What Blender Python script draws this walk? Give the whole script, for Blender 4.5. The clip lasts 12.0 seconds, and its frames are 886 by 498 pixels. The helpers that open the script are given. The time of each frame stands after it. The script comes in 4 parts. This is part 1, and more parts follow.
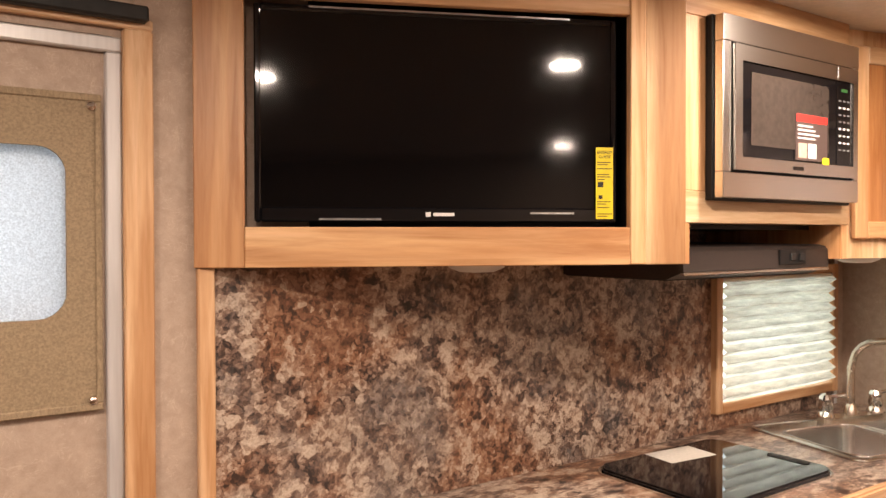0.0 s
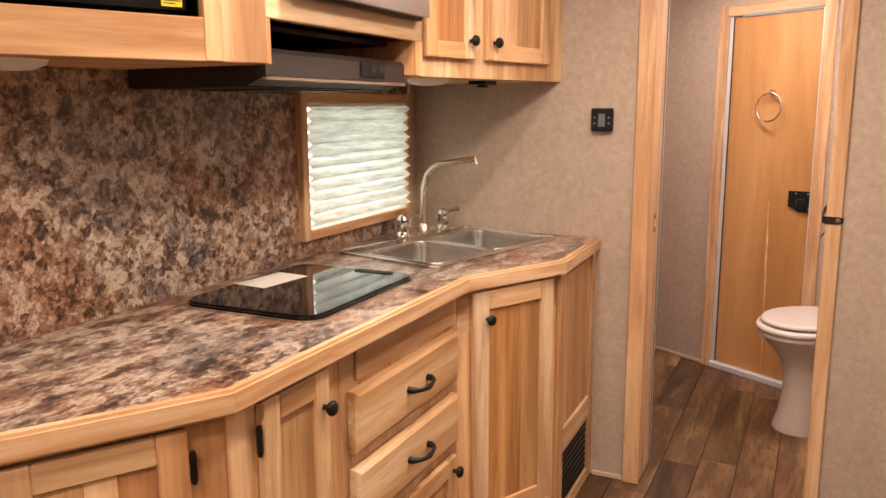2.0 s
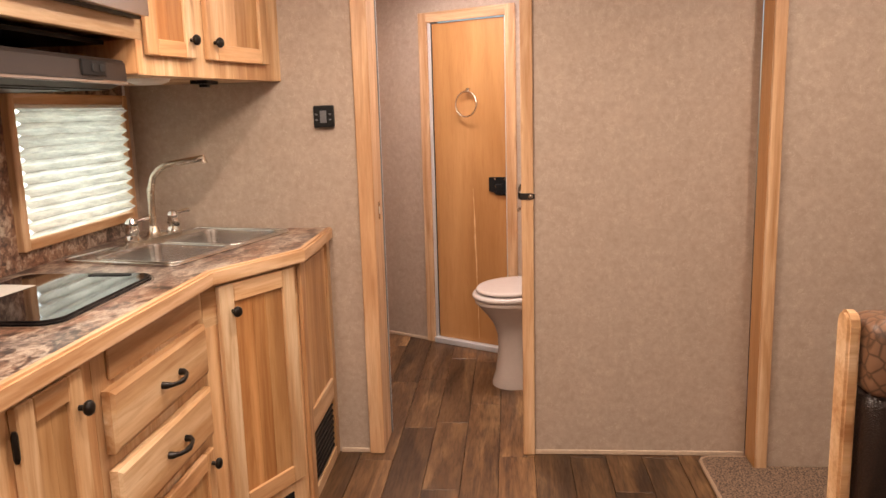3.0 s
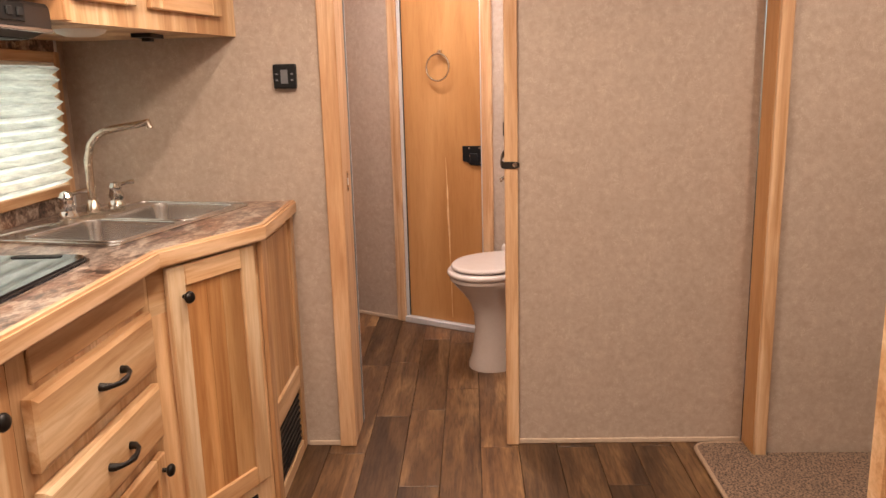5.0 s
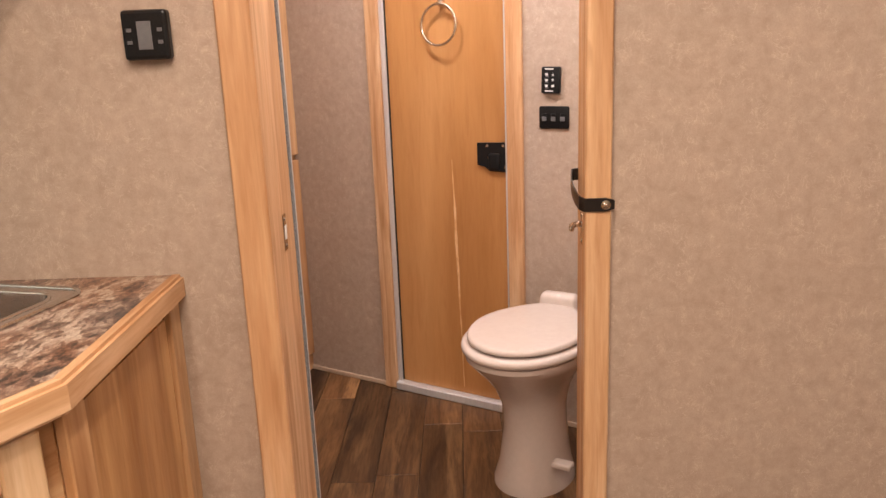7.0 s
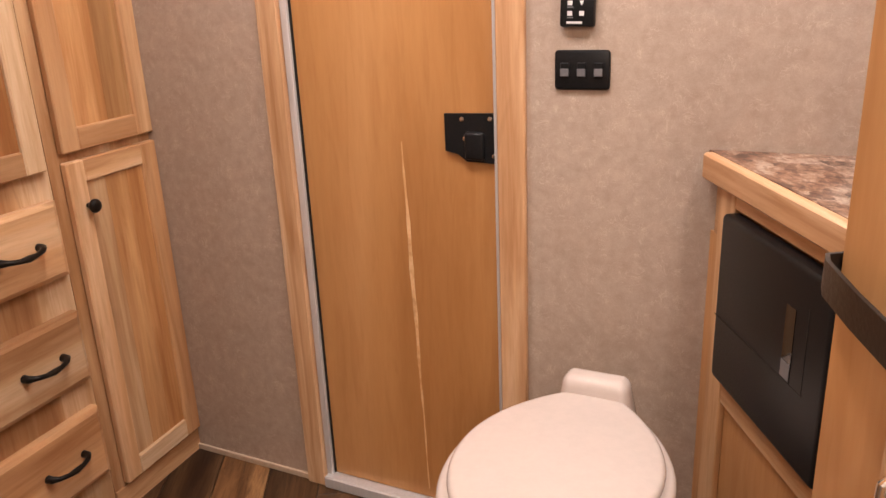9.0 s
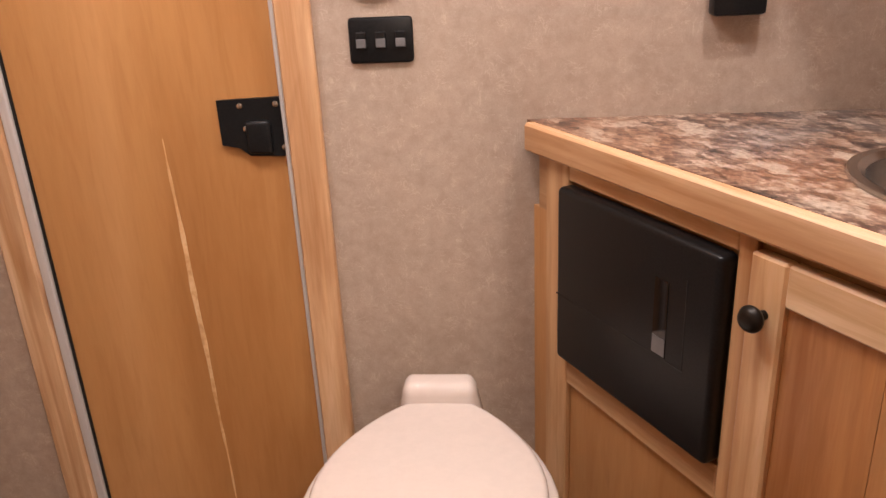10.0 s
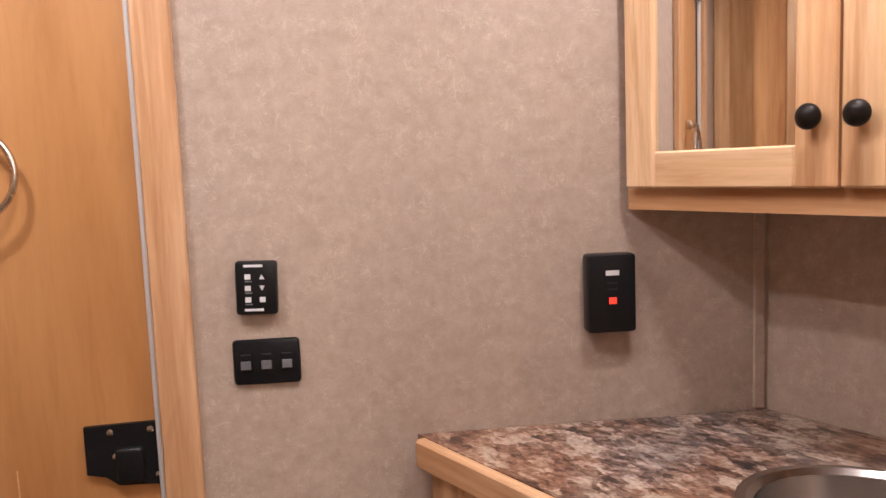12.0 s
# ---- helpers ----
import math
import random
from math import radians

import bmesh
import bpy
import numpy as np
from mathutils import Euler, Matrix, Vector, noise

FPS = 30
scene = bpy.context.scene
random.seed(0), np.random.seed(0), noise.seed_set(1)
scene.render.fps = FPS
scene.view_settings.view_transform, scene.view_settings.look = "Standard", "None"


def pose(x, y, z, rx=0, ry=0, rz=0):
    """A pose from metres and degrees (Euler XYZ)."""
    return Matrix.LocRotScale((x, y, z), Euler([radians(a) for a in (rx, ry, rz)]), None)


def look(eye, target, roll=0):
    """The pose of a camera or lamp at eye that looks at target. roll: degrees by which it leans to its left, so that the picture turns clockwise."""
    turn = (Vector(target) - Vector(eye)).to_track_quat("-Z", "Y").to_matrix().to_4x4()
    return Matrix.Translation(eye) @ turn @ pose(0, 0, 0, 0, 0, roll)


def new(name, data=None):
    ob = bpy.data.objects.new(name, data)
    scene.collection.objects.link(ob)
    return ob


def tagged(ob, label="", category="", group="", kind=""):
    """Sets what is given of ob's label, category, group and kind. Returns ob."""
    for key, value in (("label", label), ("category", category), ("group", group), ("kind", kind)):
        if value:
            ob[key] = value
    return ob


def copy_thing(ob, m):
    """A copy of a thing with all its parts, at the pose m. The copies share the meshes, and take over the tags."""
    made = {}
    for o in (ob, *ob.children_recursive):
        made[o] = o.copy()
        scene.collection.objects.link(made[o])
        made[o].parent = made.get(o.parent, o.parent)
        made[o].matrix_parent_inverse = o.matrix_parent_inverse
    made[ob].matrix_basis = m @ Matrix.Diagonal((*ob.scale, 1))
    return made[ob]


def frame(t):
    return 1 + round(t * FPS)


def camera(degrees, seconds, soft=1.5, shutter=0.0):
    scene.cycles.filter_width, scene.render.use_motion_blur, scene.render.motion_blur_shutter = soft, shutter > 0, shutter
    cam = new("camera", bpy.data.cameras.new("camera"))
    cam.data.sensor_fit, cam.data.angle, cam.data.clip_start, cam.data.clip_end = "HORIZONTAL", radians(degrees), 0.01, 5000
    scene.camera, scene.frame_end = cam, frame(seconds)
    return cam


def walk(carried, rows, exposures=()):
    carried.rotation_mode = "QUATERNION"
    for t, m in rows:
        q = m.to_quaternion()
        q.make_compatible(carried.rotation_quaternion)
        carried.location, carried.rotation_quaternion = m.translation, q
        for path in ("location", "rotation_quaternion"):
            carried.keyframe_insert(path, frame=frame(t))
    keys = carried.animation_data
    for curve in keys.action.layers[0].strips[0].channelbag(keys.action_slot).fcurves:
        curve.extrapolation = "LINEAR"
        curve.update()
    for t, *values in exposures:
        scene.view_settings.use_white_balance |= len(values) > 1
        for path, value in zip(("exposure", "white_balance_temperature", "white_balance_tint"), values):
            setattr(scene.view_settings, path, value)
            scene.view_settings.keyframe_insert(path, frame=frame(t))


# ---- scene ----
from math import cos, pi, sin

cam = camera(59.2, 12.0)
PATH = [
    (0, (-0.125, 0.134, 1.55), (1.009, 1.781, 1.521), -0.1),
    (0.5, (-0.14, 0.158, 1.499), (1.157, 1.673, 1.355), -0.3),
    (1, (-0.126, 0.192, 1.449), (1.307, 1.562, 1.188), -0.5),
    (1.5, (-0.045, 0.211, 1.414), (1.528, 1.4, 1.08), -0.5),
    (2, (-0.007, 0.233, 1.401), (1.766, 1.087, 1.044), -0.3),
    (2.5, (-0.059, 0.276, 1.374), (1.864, 0.682, 1.004), -1.7),
    (3, (-0.171, 0.244, 1.37), (1.79, 0.416, 1.017), -1.6),
    (3.2, (-0.211, 0.226, 1.372), (1.757, 0.359, 1.038), -1.4),
    (5, (0.086, 0.318, 1.329), (2.039, 0.392, 0.906), -1.5),
    (5.5, (0.388, 0.314, 1.325), (2.338, 0.423, 0.893), -0.9),
    (6, (0.746, 0.338, 1.317), (2.693, 0.49, 0.887), -0.2),
    (6.5, (1.091, 0.414, 1.312), (3.038, 0.482, 0.857), -0.9),
    (6.7, (1.219, 0.419, 1.315), (3.162, 0.477, 0.841), -1.6),
    (8.3, (2.211, 0.449, 1.256), (4.123, 0.422, 0.669), -2.3),
    (8.5, (2.307, 0.457, 1.245), (4.215, 0.406, 0.645), -2.3),
    (9, (2.528, 0.465, 1.245), (4.419, 0.354, 0.603), -2.5),
    (9.5, (2.677, 0.551, 1.238), (4.503, 0.114, 0.549), -2.2),
    (10, (2.766, 0.583, 1.229), (4.45, -0.206, 0.495), -2.8),
    (10.5, (2.796, 0.583, 1.242), (4.374, -0.445, 0.571), -1.6),
    (11, (2.81, 0.581, 1.315), (4.366, -0.572, 0.815), -1.3),
    (11.5, (2.814, 0.584, 1.353), (4.376, -0.622, 1.03), -1.6),
    (12, (2.824, 0.58, 1.381), (4.443, -0.576, 1.17), -2.2),
]
walk(cam, [(t, look(eye, target, roll)) for t, eye, target, roll in PATH],
     [(0.0, 0.0, 6500, 10), (9.3, 0.0, 6500, 10), (11.2, -0.30, 6150, 10), (12.0, -0.47, 6050, 10)])

# ---- world and lights ----
world = bpy.data.worlds.new("sky")
scene.world = world
world.use_nodes = True
wn = world.node_tree
sky = wn.nodes.new("ShaderNodeTexSky")
sky.sky_type, sky.sun_disc, sky.sun_elevation, sky.sun_rotation = "NISHITA", False, radians(40), radians(20)
wn.links.new(sky.outputs[0], wn.nodes["Background"].inputs[0])
wn.nodes["Background"].inputs[1].default_value = 0.12
sun = new("sun", bpy.data.lights.new("sun", "SUN"))
sun.data.energy, sun.data.angle, sun.data.color = 2.5, radians(0.5), (1, 0.95, 0.88)
sun.matrix_world = look((0, 0, 9), (-2.5, -6.5, 0))
CEIL = 2.13
E_WALL = 2.785
# (-0.48, 0.85) is an added, unseen puck that brightens the entry wall
PUCKS = [(1.55, 0.93), (-0.48, 0.85), (-0.05, 0.62), (1.0, 0.55), (1.95, 0.45), (0.8, -1.7), (1.85, -0.85), (-0.95, -0.1), (3.35, 0.45), (3.75, 0.75), (3.25, -0.15)]
KITCHEN_WATTS, BATH_WATTS = 15.1, 11.3
for px, py in PUCKS:
    lamp = new("puck_lamp", bpy.data.lights.new("puck_lamp", "AREA"))
    lamp.data.shape, lamp.data.size, lamp.data.energy, lamp.data.color = "DISK", 0.09, KITCHEN_WATTS if px < E_WALL else BATH_WATTS, (1.0, 0.805, 0.66) if px < E_WALL else (1.0, 0.88, 0.855)
    lamp.matrix_world = pose(px, py, CEIL - 0.017)
window_lamp = new("window_daylight", bpy.data.lights.new("window_daylight", "AREA"))
window_lamp.data.shape, window_lamp.data.size, window_lamp.data.size_y = "RECTANGLE", 0.66, 0.42
window_lamp.data.energy, window_lamp.data.color = 2.9, (0.92, 1.0, 0.93)
window_lamp.matrix_world = pose(2.345, 1.82, 1.215, -90, 0, 0)
door_lamp = new("door_daylight", bpy.data.lights.new("door_daylight", "AREA"))
door_lamp.data.shape, door_lamp.data.size, door_lamp.data.size_y = "RECTANGLE", 0.36, 0.32
door_lamp.data.energy, door_lamp.data.color = 0.55, (0.9, 0.97, 1.0)
door_lamp.matrix_world = pose(-0.06, 1.84, 1.56, -90, 0, 0)


# ---- materials ----
def material(name):
    m = bpy.data.materials.new(name)
    m.use_nodes = True
    return m, m.node_tree.nodes, m.node_tree.links, m.node_tree.nodes["Principled BSDF"]


def coords(n, l, scale=(1, 1, 1), kind="Object", shift=True):
    tc, mp = n.new("ShaderNodeTexCoord"), n.new("ShaderNodeMapping")
    mp.inputs["Scale"].default_value = scale
    l.new(tc.outputs[kind], mp.inputs["Vector"])
    if shift:
        info, mul, com = n.new("ShaderNodeObjectInfo"), n.new("ShaderNodeMath"), n.new("ShaderNodeCombineXYZ")
        mul.operation = "MULTIPLY"
        mul.inputs[1].default_value = 37.0
        l.new(info.outputs["Random"], mul.inputs[0])
        for i in range(3):
            l.new(mul.outputs[0], com.inputs[i])
        l.new(com.outputs[0], mp.inputs["Location"])
    return mp.outputs[0]


def nz(n, l, vec, scale, detail=4, rough=0.55, dist=0.0):
    t = n.new("ShaderNodeTexNoise")
    t.inputs["Scale"].default_value, t.inputs["Detail"].default_value = scale, detail
    t.inputs["Roughness"].default_value, t.inputs["Distortion"].default_value = rough, dist
    l.new(vec, t.inputs["Vector"])
    return t.outputs["Fac"]


def ramp(n, l, fac, stops):
    r = n.new("ShaderNodeValToRGB")
    e = r.color_ramp.elements
    while len(e) < len(stops):
        e.new(0.5)
    for el, (p, c) in zip(e, stops):
        el.position, el.color = p, (*c, 1) if not isinstance(c, (int, float)) else (c, c, c, 1)
    l.new(fac, r.inputs[0])
    return r.outputs[0]


def blend(n, l, fac, a, b, mode="MIX"):
    m = n.new("ShaderNodeMix")
    m.data_type, m.blend_type = "RGBA", mode
    for sock, v in ((m.inputs[0], fac), (m.inputs[6], a), (m.inputs[7], b)):
        if isinstance(v, (int, float)):
            sock.default_value = v
        elif isinstance(v, tuple):
            sock.default_value = (*v, 1)
        else:
            l.new(v, sock)
    return m.outputs[2]


def bump(n, l, bsdf, height, strength, distance=0.002):
    b = n.new("ShaderNodeBump")
    b.inputs["Strength"].default_value, b.inputs["Distance"].default_value = strength, distance
    l.new(height, b.inputs["Height"])
    l.new(b.outputs[0], bsdf.inputs["Normal"])


def wood(name, axis, pale, mid, dark, rough=0.38, vary=0.95, streak=8.0, figure=0.8, lines=0.75, run=0.07):
    """Wood with its grain along one local axis; each piece has its own tone and figure."""
    m, n, l, b = material(name)
    s = [1.0, 1.0, 1.0]
    s[axis] = run
    v = coords(n, l, tuple(s))
    broad = nz(n, l, v, streak, 3, 0.5, 0.6)
    fine = nz(n, l, v, 105.0, 5, 0.65, 0.3)
    heart = ramp(n, l, broad, [(0.36, pale), (0.50, mid), (0.64, dark)])
    info = n.new("ShaderNodeObjectInfo")
    tone = ramp(n, l, info.outputs["Random"], [(0.0, tuple(1 - vary * 0.18 for _ in range(3))), (0.5, (1, 0.98, 0.95)), (1.0, (1.0, 1 - vary * 0.13, 1 - vary * 0.24))])
    col = blend(n, l, 1.0, heart, tone, "MULTIPLY")
    grain = ramp(n, l, fine, [(0.35, (0.84, 0.77, 0.68)), (0.6, (1, 1, 1))])
    col = blend(n, l, lines, col, grain, "MULTIPLY")
    rings = nz(n, l, v, 30.0, 4, 0.6, 0.8)
    col = blend(n, l, figure, col, ramp(n, l, rings, [(0.36, (0.80, 0.69, 0.56)), (0.50, (1, 1, 1)), (0.66, (1.06, 1.04, 1.0))]), "MULTIPLY")
    s2 = [1.0, 1.0, 1.0]
    s2[axis] = 0.22
    knots = nz(n, l, coords(n, l, tuple(s2)), 11.0, 2, 0.4, 1.2)
    col = blend(n, l, ramp(n, l, knots, [(0.71, 0.0), (0.78, 0.55)]), col, (0.24, 0.105, 0.04))
    l.new(col, b.inputs["Base Color"])
    l.new(ramp(n, l, fine, [(0.3, rough + 0.10), (0.7, rough - 0.04)]), b.inputs["Roughness"])
    bump(n, l, b, fine, 0.12, 0.001)
    return m


HICK = ((0.78, 0.585, 0.385), (0.64, 0.415, 0.23), (0.42, 0.225, 0.105))
wood_v = wood("hickory_upright", 2, *HICK)
wood_h = wood("hickory_level", 0, *HICK)
wood_y = wood("hickory_deep", 1, *HICK)
panel_wood = wood("hickory_panel", 2, (0.66, 0.42, 0.215), (0.50, 0.28, 0.122), (0.36, 0.178, 0.07), vary=1.2)
oak_v = wood("trim_upright", 2, (0.68, 0.475, 0.305), (0.60, 0.385, 0.225), (0.49, 0.285, 0.15), streak=22.0, vary=0.3)
oak_h = wood("trim_level", 0, (0.71, 0.50, 0.33), (0.62, 0.405, 0.24), (0.50, 0.295, 0.155), streak=22.0, vary=0.3)
cherry = wood("alder_veneer", 2, (0.53, 0.285, 0.12), (0.47, 0.24, 0.092), (0.40, 0.19, 0.066), streak=4.0, vary=0.2, figure=0.34, lines=0.3, run=0.11)
pale_wood = wood("sapwood_stripe", 2, (0.76, 0.52, 0.30), (0.70, 0.46, 0.25), (0.62, 0.38, 0.19), vary=0.1)


def wallpaper():
    m, n, l, b = material("taupe_wallpaper")
    v = coords(n, l, shift=False)
    big = nz(n, l, v, 3.0, 3)
    mid = nz(n, l, v, 42.0, 6, 0.7, 0.25)
    blot = nz(n, l, v, 16.0, 5, 0.65, 0.4)
    fib = nz(n, l, v, 150.0, 4, 0.7, 0.4)
    col = ramp(n, l, mid, [(0.30, (0.350, 0.266, 0.210)), (0.52, (0.402, 0.314, 0.250)), (0.76, (0.452, 0.358, 0.290))])
    col = blend(n, l, 0.5, col, ramp(n, l, blot, [(0.32, (0.88, 0.86, 0.85)), (0.5, (1, 1, 1)), (0.68, (1.08, 1.07, 1.06))]), "MULTIPLY")
    for k, (sx, sz, size) in enumerate(((1.0, 0.5, 46.0), (0.55, 1.0, 52.0))):
        hair = nz(n, l, coords(n, l, (sx, sx, sz), shift=False), size, 2, 0.5, 1.6)
        where = nz(n, l, v, 21.0 + 6 * k, 3, 0.5)
        line = ramp(n, l, hair, [(0.475, 0.0), (0.497, 1.0), (0.503, 1.0), (0.525, 0.0)])
        mask = ramp(n, l, where, [(0.50, 0.0), (0.60, 0.46)])
        col = blend(n, l, blend(n, l, 1.0, line, mask, "MULTIPLY"), col, (0.56, 0.455, 0.375))
    grain = nz(n, l, v, 330.0, 3, 0.6)
    col = blend(n, l, 0.6, col, ramp(n, l, grain, [(0.35, (0.90, 0.89, 0.88)), (0.65, (1.06, 1.06, 1.06))]), "MULTIPLY")
    col = blend(n, l, 0.5, col, ramp(n, l, big, [(0.3, (0.92, 0.9, 0.88)), (0.7, (1, 1, 1))]), "MULTIPLY")
    l.new(col, b.inputs["Base Color"])
    b.inputs["Roughness"].default_value = 0.62
    bump(n, l, b, fib, 0.18, 0.001)
    return m


def laminate(name, stretch=(1, 1, 1), warm=0.0):
    """Stone-pattern laminate: cream, grey, rust and near-black flakes in drifts."""
    m, n, l, b = material(name)
    v = coords(n, l, stretch, shift=False)
    warp = n.new("ShaderNodeTexNoise")
    warp.inputs["Scale"].default_value, warp.inputs["Detail"].default_value = 55.0, 6
    l.new(v, warp.inputs["Vector"])
    va, vb = n.new("ShaderNodeVectorMath"), n.new("ShaderNodeVectorMath")
    va.operation, vb.operation = "SCALE", "ADD"
    va.inputs["Scale"].default_value = 0.022
    l.new(warp.outputs["Color"], va.inputs[0])
    l.new(va.outputs[0], vb.inputs[0])
    l.new(v, vb.inputs[1])
    def cells(scale):
        t = n.new("ShaderNodeTexVoronoi")
        t.inputs["Scale"].default_value = scale
        l.new(vb.outputs[0], t.inputs["Vector"])
        sep = n.new("ShaderNodeSeparateColor")
        l.new(t.outputs["Color"], sep.inputs[0])
        return sep.outputs[0], sep.outputs[1]
    f1, f2 = cells(95.0)
    g1, g2 = cells(34.0)
    drift = nz(n, l, v, 3.2, 5, 0.6, 0.3)
    cloud = nz(n, l, v, 9.0, 6, 0.65, 0.4)
    dust = nz(n, l, v, 160.0, 5, 0.7)
    mixf = blend(n, l, 0.55, f1, g1)
    mixf = blend(n, l, 0.28, mixf, ramp(n, l, cloud, [(0.36, 0.05), (0.64, 0.95)]))
    lumps = nz(n, l, vb.outputs[0], 24.0, 8, 0.75, 0.1)
    mixf = blend(n, l, 0.30, mixf, ramp(n, l, lumps, [(0.38, 0.0), (0.62, 1.0)]))
    stone = ramp(n, l, mixf, [(0.25, (0.030, 0.024, 0.023)), (0.36, (0.110, 0.068, 0.053)), (0.46, (0.205, 0.138, 0.106)), (0.56, (0.33, 0.247, 0.192)), (0.68, (0.50, 0.41, 0.33))])
    rust = ramp(n, l, mixf, [(0.26, (0.05, 0.027, 0.019)), (0.42, (0.19, 0.088, 0.050)), (0.58, (0.31, 0.175, 0.108)), (0.72, (0.46, 0.355, 0.27))])
    col = blend(n, l, ramp(n, l, drift, [(0.47 - warm, 0.0), (0.58 - warm, 0.95)]), stone, rust)
    ash = ramp(n, l, f2, [(0.2, (0.055, 0.047, 0.046)), (0.8, (0.28, 0.25, 0.235))])
    col = blend(n, l, ramp(n, l, drift, [(0.36, 0.45), (0.44, 0.0)]), col, ash)
    col = blend(n, l, 0.6, col, ramp(n, l, dust, [(0.34, (0.45, 0.42, 0.40)), (0.55, (1, 1, 1)), (0.72, (1.25, 1.22, 1.2))]), "MULTIPLY")
    l.new(col, b.inputs["Base Color"])
    b.inputs["Roughness"].default_value = 0.3
    bump(n, l, b, dust, 0.05, 0.0006)
    return m


def plank_floor():
    m, n, l, b = material("rustic_plank")
    v = coords(n, l, (0.10, 1, 1))
    broad = nz(n, l, v, 14.0, 5, 0.65, 1.0)
    fine = nz(n, l, v, 120.0, 5, 0.65, 0.3)
    patch = nz(n, l, coords(n, l, (0.16, 1, 1)), 11.0, 6, 0.7, 0.4)
    col = ramp(n, l, broad, [(0.33, (0.050, 0.024, 0.012)), (0.5, (0.118, 0.060, 0.027)), (0.68, (0.215, 0.118, 0.055))])
    col = blend(n, l, ramp(n, l, patch, [(0.54, 0.0), (0.66, 0.75)]), col, (0.31, 0.185, 0.09))
    info = n.new("ShaderNodeObjectInfo")
    col = blend(n, l, 1.0, col, ramp(n, l, info.outputs["Random"], [(0.0, (0.44, 0.41, 0.38)), (0.5, (0.84, 0.80, 0.73)), (1.0, (1.36, 1.25, 1.08))]), "MULTIPLY")
    col = blend(n, l, 0.7, col, ramp(n, l, fine, [(0.34, (0.5, 0.45, 0.4)), (0.55, (1, 1, 1))]), "MULTIPLY")
    l.new(col, b.inputs["Base Color"])
    l.new(ramp(n, l, fine, [(0.3, 0.5), (0.7, 0.32)]), b.inputs["Roughness"])
    bump(n, l, b, fine, 0.2, 0.001)
    return m


def plain(name, color, rough=0.5, metal=0.0, speck=0.0, scale=60.0, relief=0.0, stretch=(1, 1, 1), coat=0.0, emit=0.0):
    m, n, l, b = material(name)
    v = coords(n, l, stretch)
    f = nz(n, l, v, scale, 4)
    lo, hi = tuple(c * (1 - speck) for c in color), tuple(min(1, c * (1 + speck)) for c in color)
    l.new(ramp(n, l, f, [(0.35, lo), (0.65, hi)]), b.inputs["Base Color"])
    l.new(ramp(n, l, f, [(0.3, max(0.02, rough * 0.85)), (0.7, min(1, rough * 1.15))]), b.inputs["Roughness"])
    b.inputs["Metallic"].default_value = metal
    b.inputs["Coat Weight"].default_value = coat
    if relief:
        bump(n, l, b, f, relief, 0.002)
    if emit:
        b.inputs["Emission Color"].default_value = (*color, 1)
        b.inputs["Emission Strength"].default_value = emit
    return m


def leather(name, color, cell):
    m, n, l, b = material(name)
    vo = n.new("ShaderNodeTexVoronoi")
    vo.feature = "DISTANCE_TO_EDGE"
    vo.inputs["Scale"].default_value = cell
    l.new(coords(n, l), vo.inputs["Vector"])
    l.new(ramp(n, l, vo.outputs["Distance"], [(0.0, tuple(c * 0.35 for c in color)), (0.12, color)]), b.inputs["Base Color"])
    b.inputs["Roughness"].default_value = 0.38
    bump(n, l, b, vo.outputs["Distance"], 0.5, 0.004)
    return m


def sheer(name, color, through_light, scale, stretch):
    """Cloth or film that lets light through."""
    m, n, l, b = material(name)
    f = nz(n, l, coords(n, l, stretch), scale, 5, 0.65)
    col = ramp(n, l, f, [(0.35, tuple(c * 0.64 for c in color)), (0.65, color)])
    tr, mixer = n.new("ShaderNodeBsdfTranslucent"), n.new("ShaderNodeMixShader")
    l.new(col, tr.inputs[0])
    l.new(col, b.inputs["Base Color"])
    b.inputs["Roughness"].default_value = 0.8
    mixer.inputs[0].default_value = through_light
    l.new(b.outputs[0], mixer.inputs[1])
    l.new(tr.outputs[0], mixer.inputs[2])
    l.new(mixer.outputs[0], n["Material Output"].inputs[0])
    return m


def glass_mat(name, rough):
    m, n, l, b = material(name)
    b.inputs["Transmission Weight"].default_value, b.inputs["Roughness"].default_value = 1.0, rough
    b.inputs["IOR"].default_value = 1.2
    return m


paper = wallpaper()
granite = laminate("stone_laminate")
granite_top = laminate("stone_laminate_top", (0.7, 1.25, 1))
granite_bath = laminate("stone_laminate_bath", (0.75, 1.25, 1), 0.02)
planks_mat = plank_floor()
underfloor = plain("underlay", (0.03, 0.018, 0.012), 0.8, speck=0.3)
ceiling_mat = plain("ceiling_vinyl", (0.78, 0.73, 0.66), 0.6, speck=0.05, relief=0.05)
black = plain("black_plastic", (0.009, 0.009, 0.0095), 0.36, speck=0.25, scale=300, relief=0.05)
black_gloss = plain("black_glass", (0.004, 0.004, 0.005), 0.05, speck=0.1)
screen_mat = plain("screen_glass", (0.002, 0.002, 0.0025), 0.07, speck=0.1)
for dull, level in ((black, 0.22), (screen_mat, 0.36)):
    dull.node_tree.nodes["Principled BSDF"].inputs["Specular IOR Level"].default_value = level
bronze = plain("dark_bronze", (0.016, 0.013, 0.011), 0.34, 0.6, 0.4, 80)
steel = plain("brushed_steel", (0.60, 0.58, 0.555), 0.27, 1.0, 0.012, 6, 0.0)
steel_node = steel.node_tree.nodes["Principled BSDF"]
steel.node_tree.links.remove(steel_node.inputs["Roughness"].links[0])
steel_node.inputs["Roughness"].default_value = 0.22
nickel = plain("brushed_nickel", (0.64, 0.57, 0.48), 0.24, 1.0, 0.06, 120)
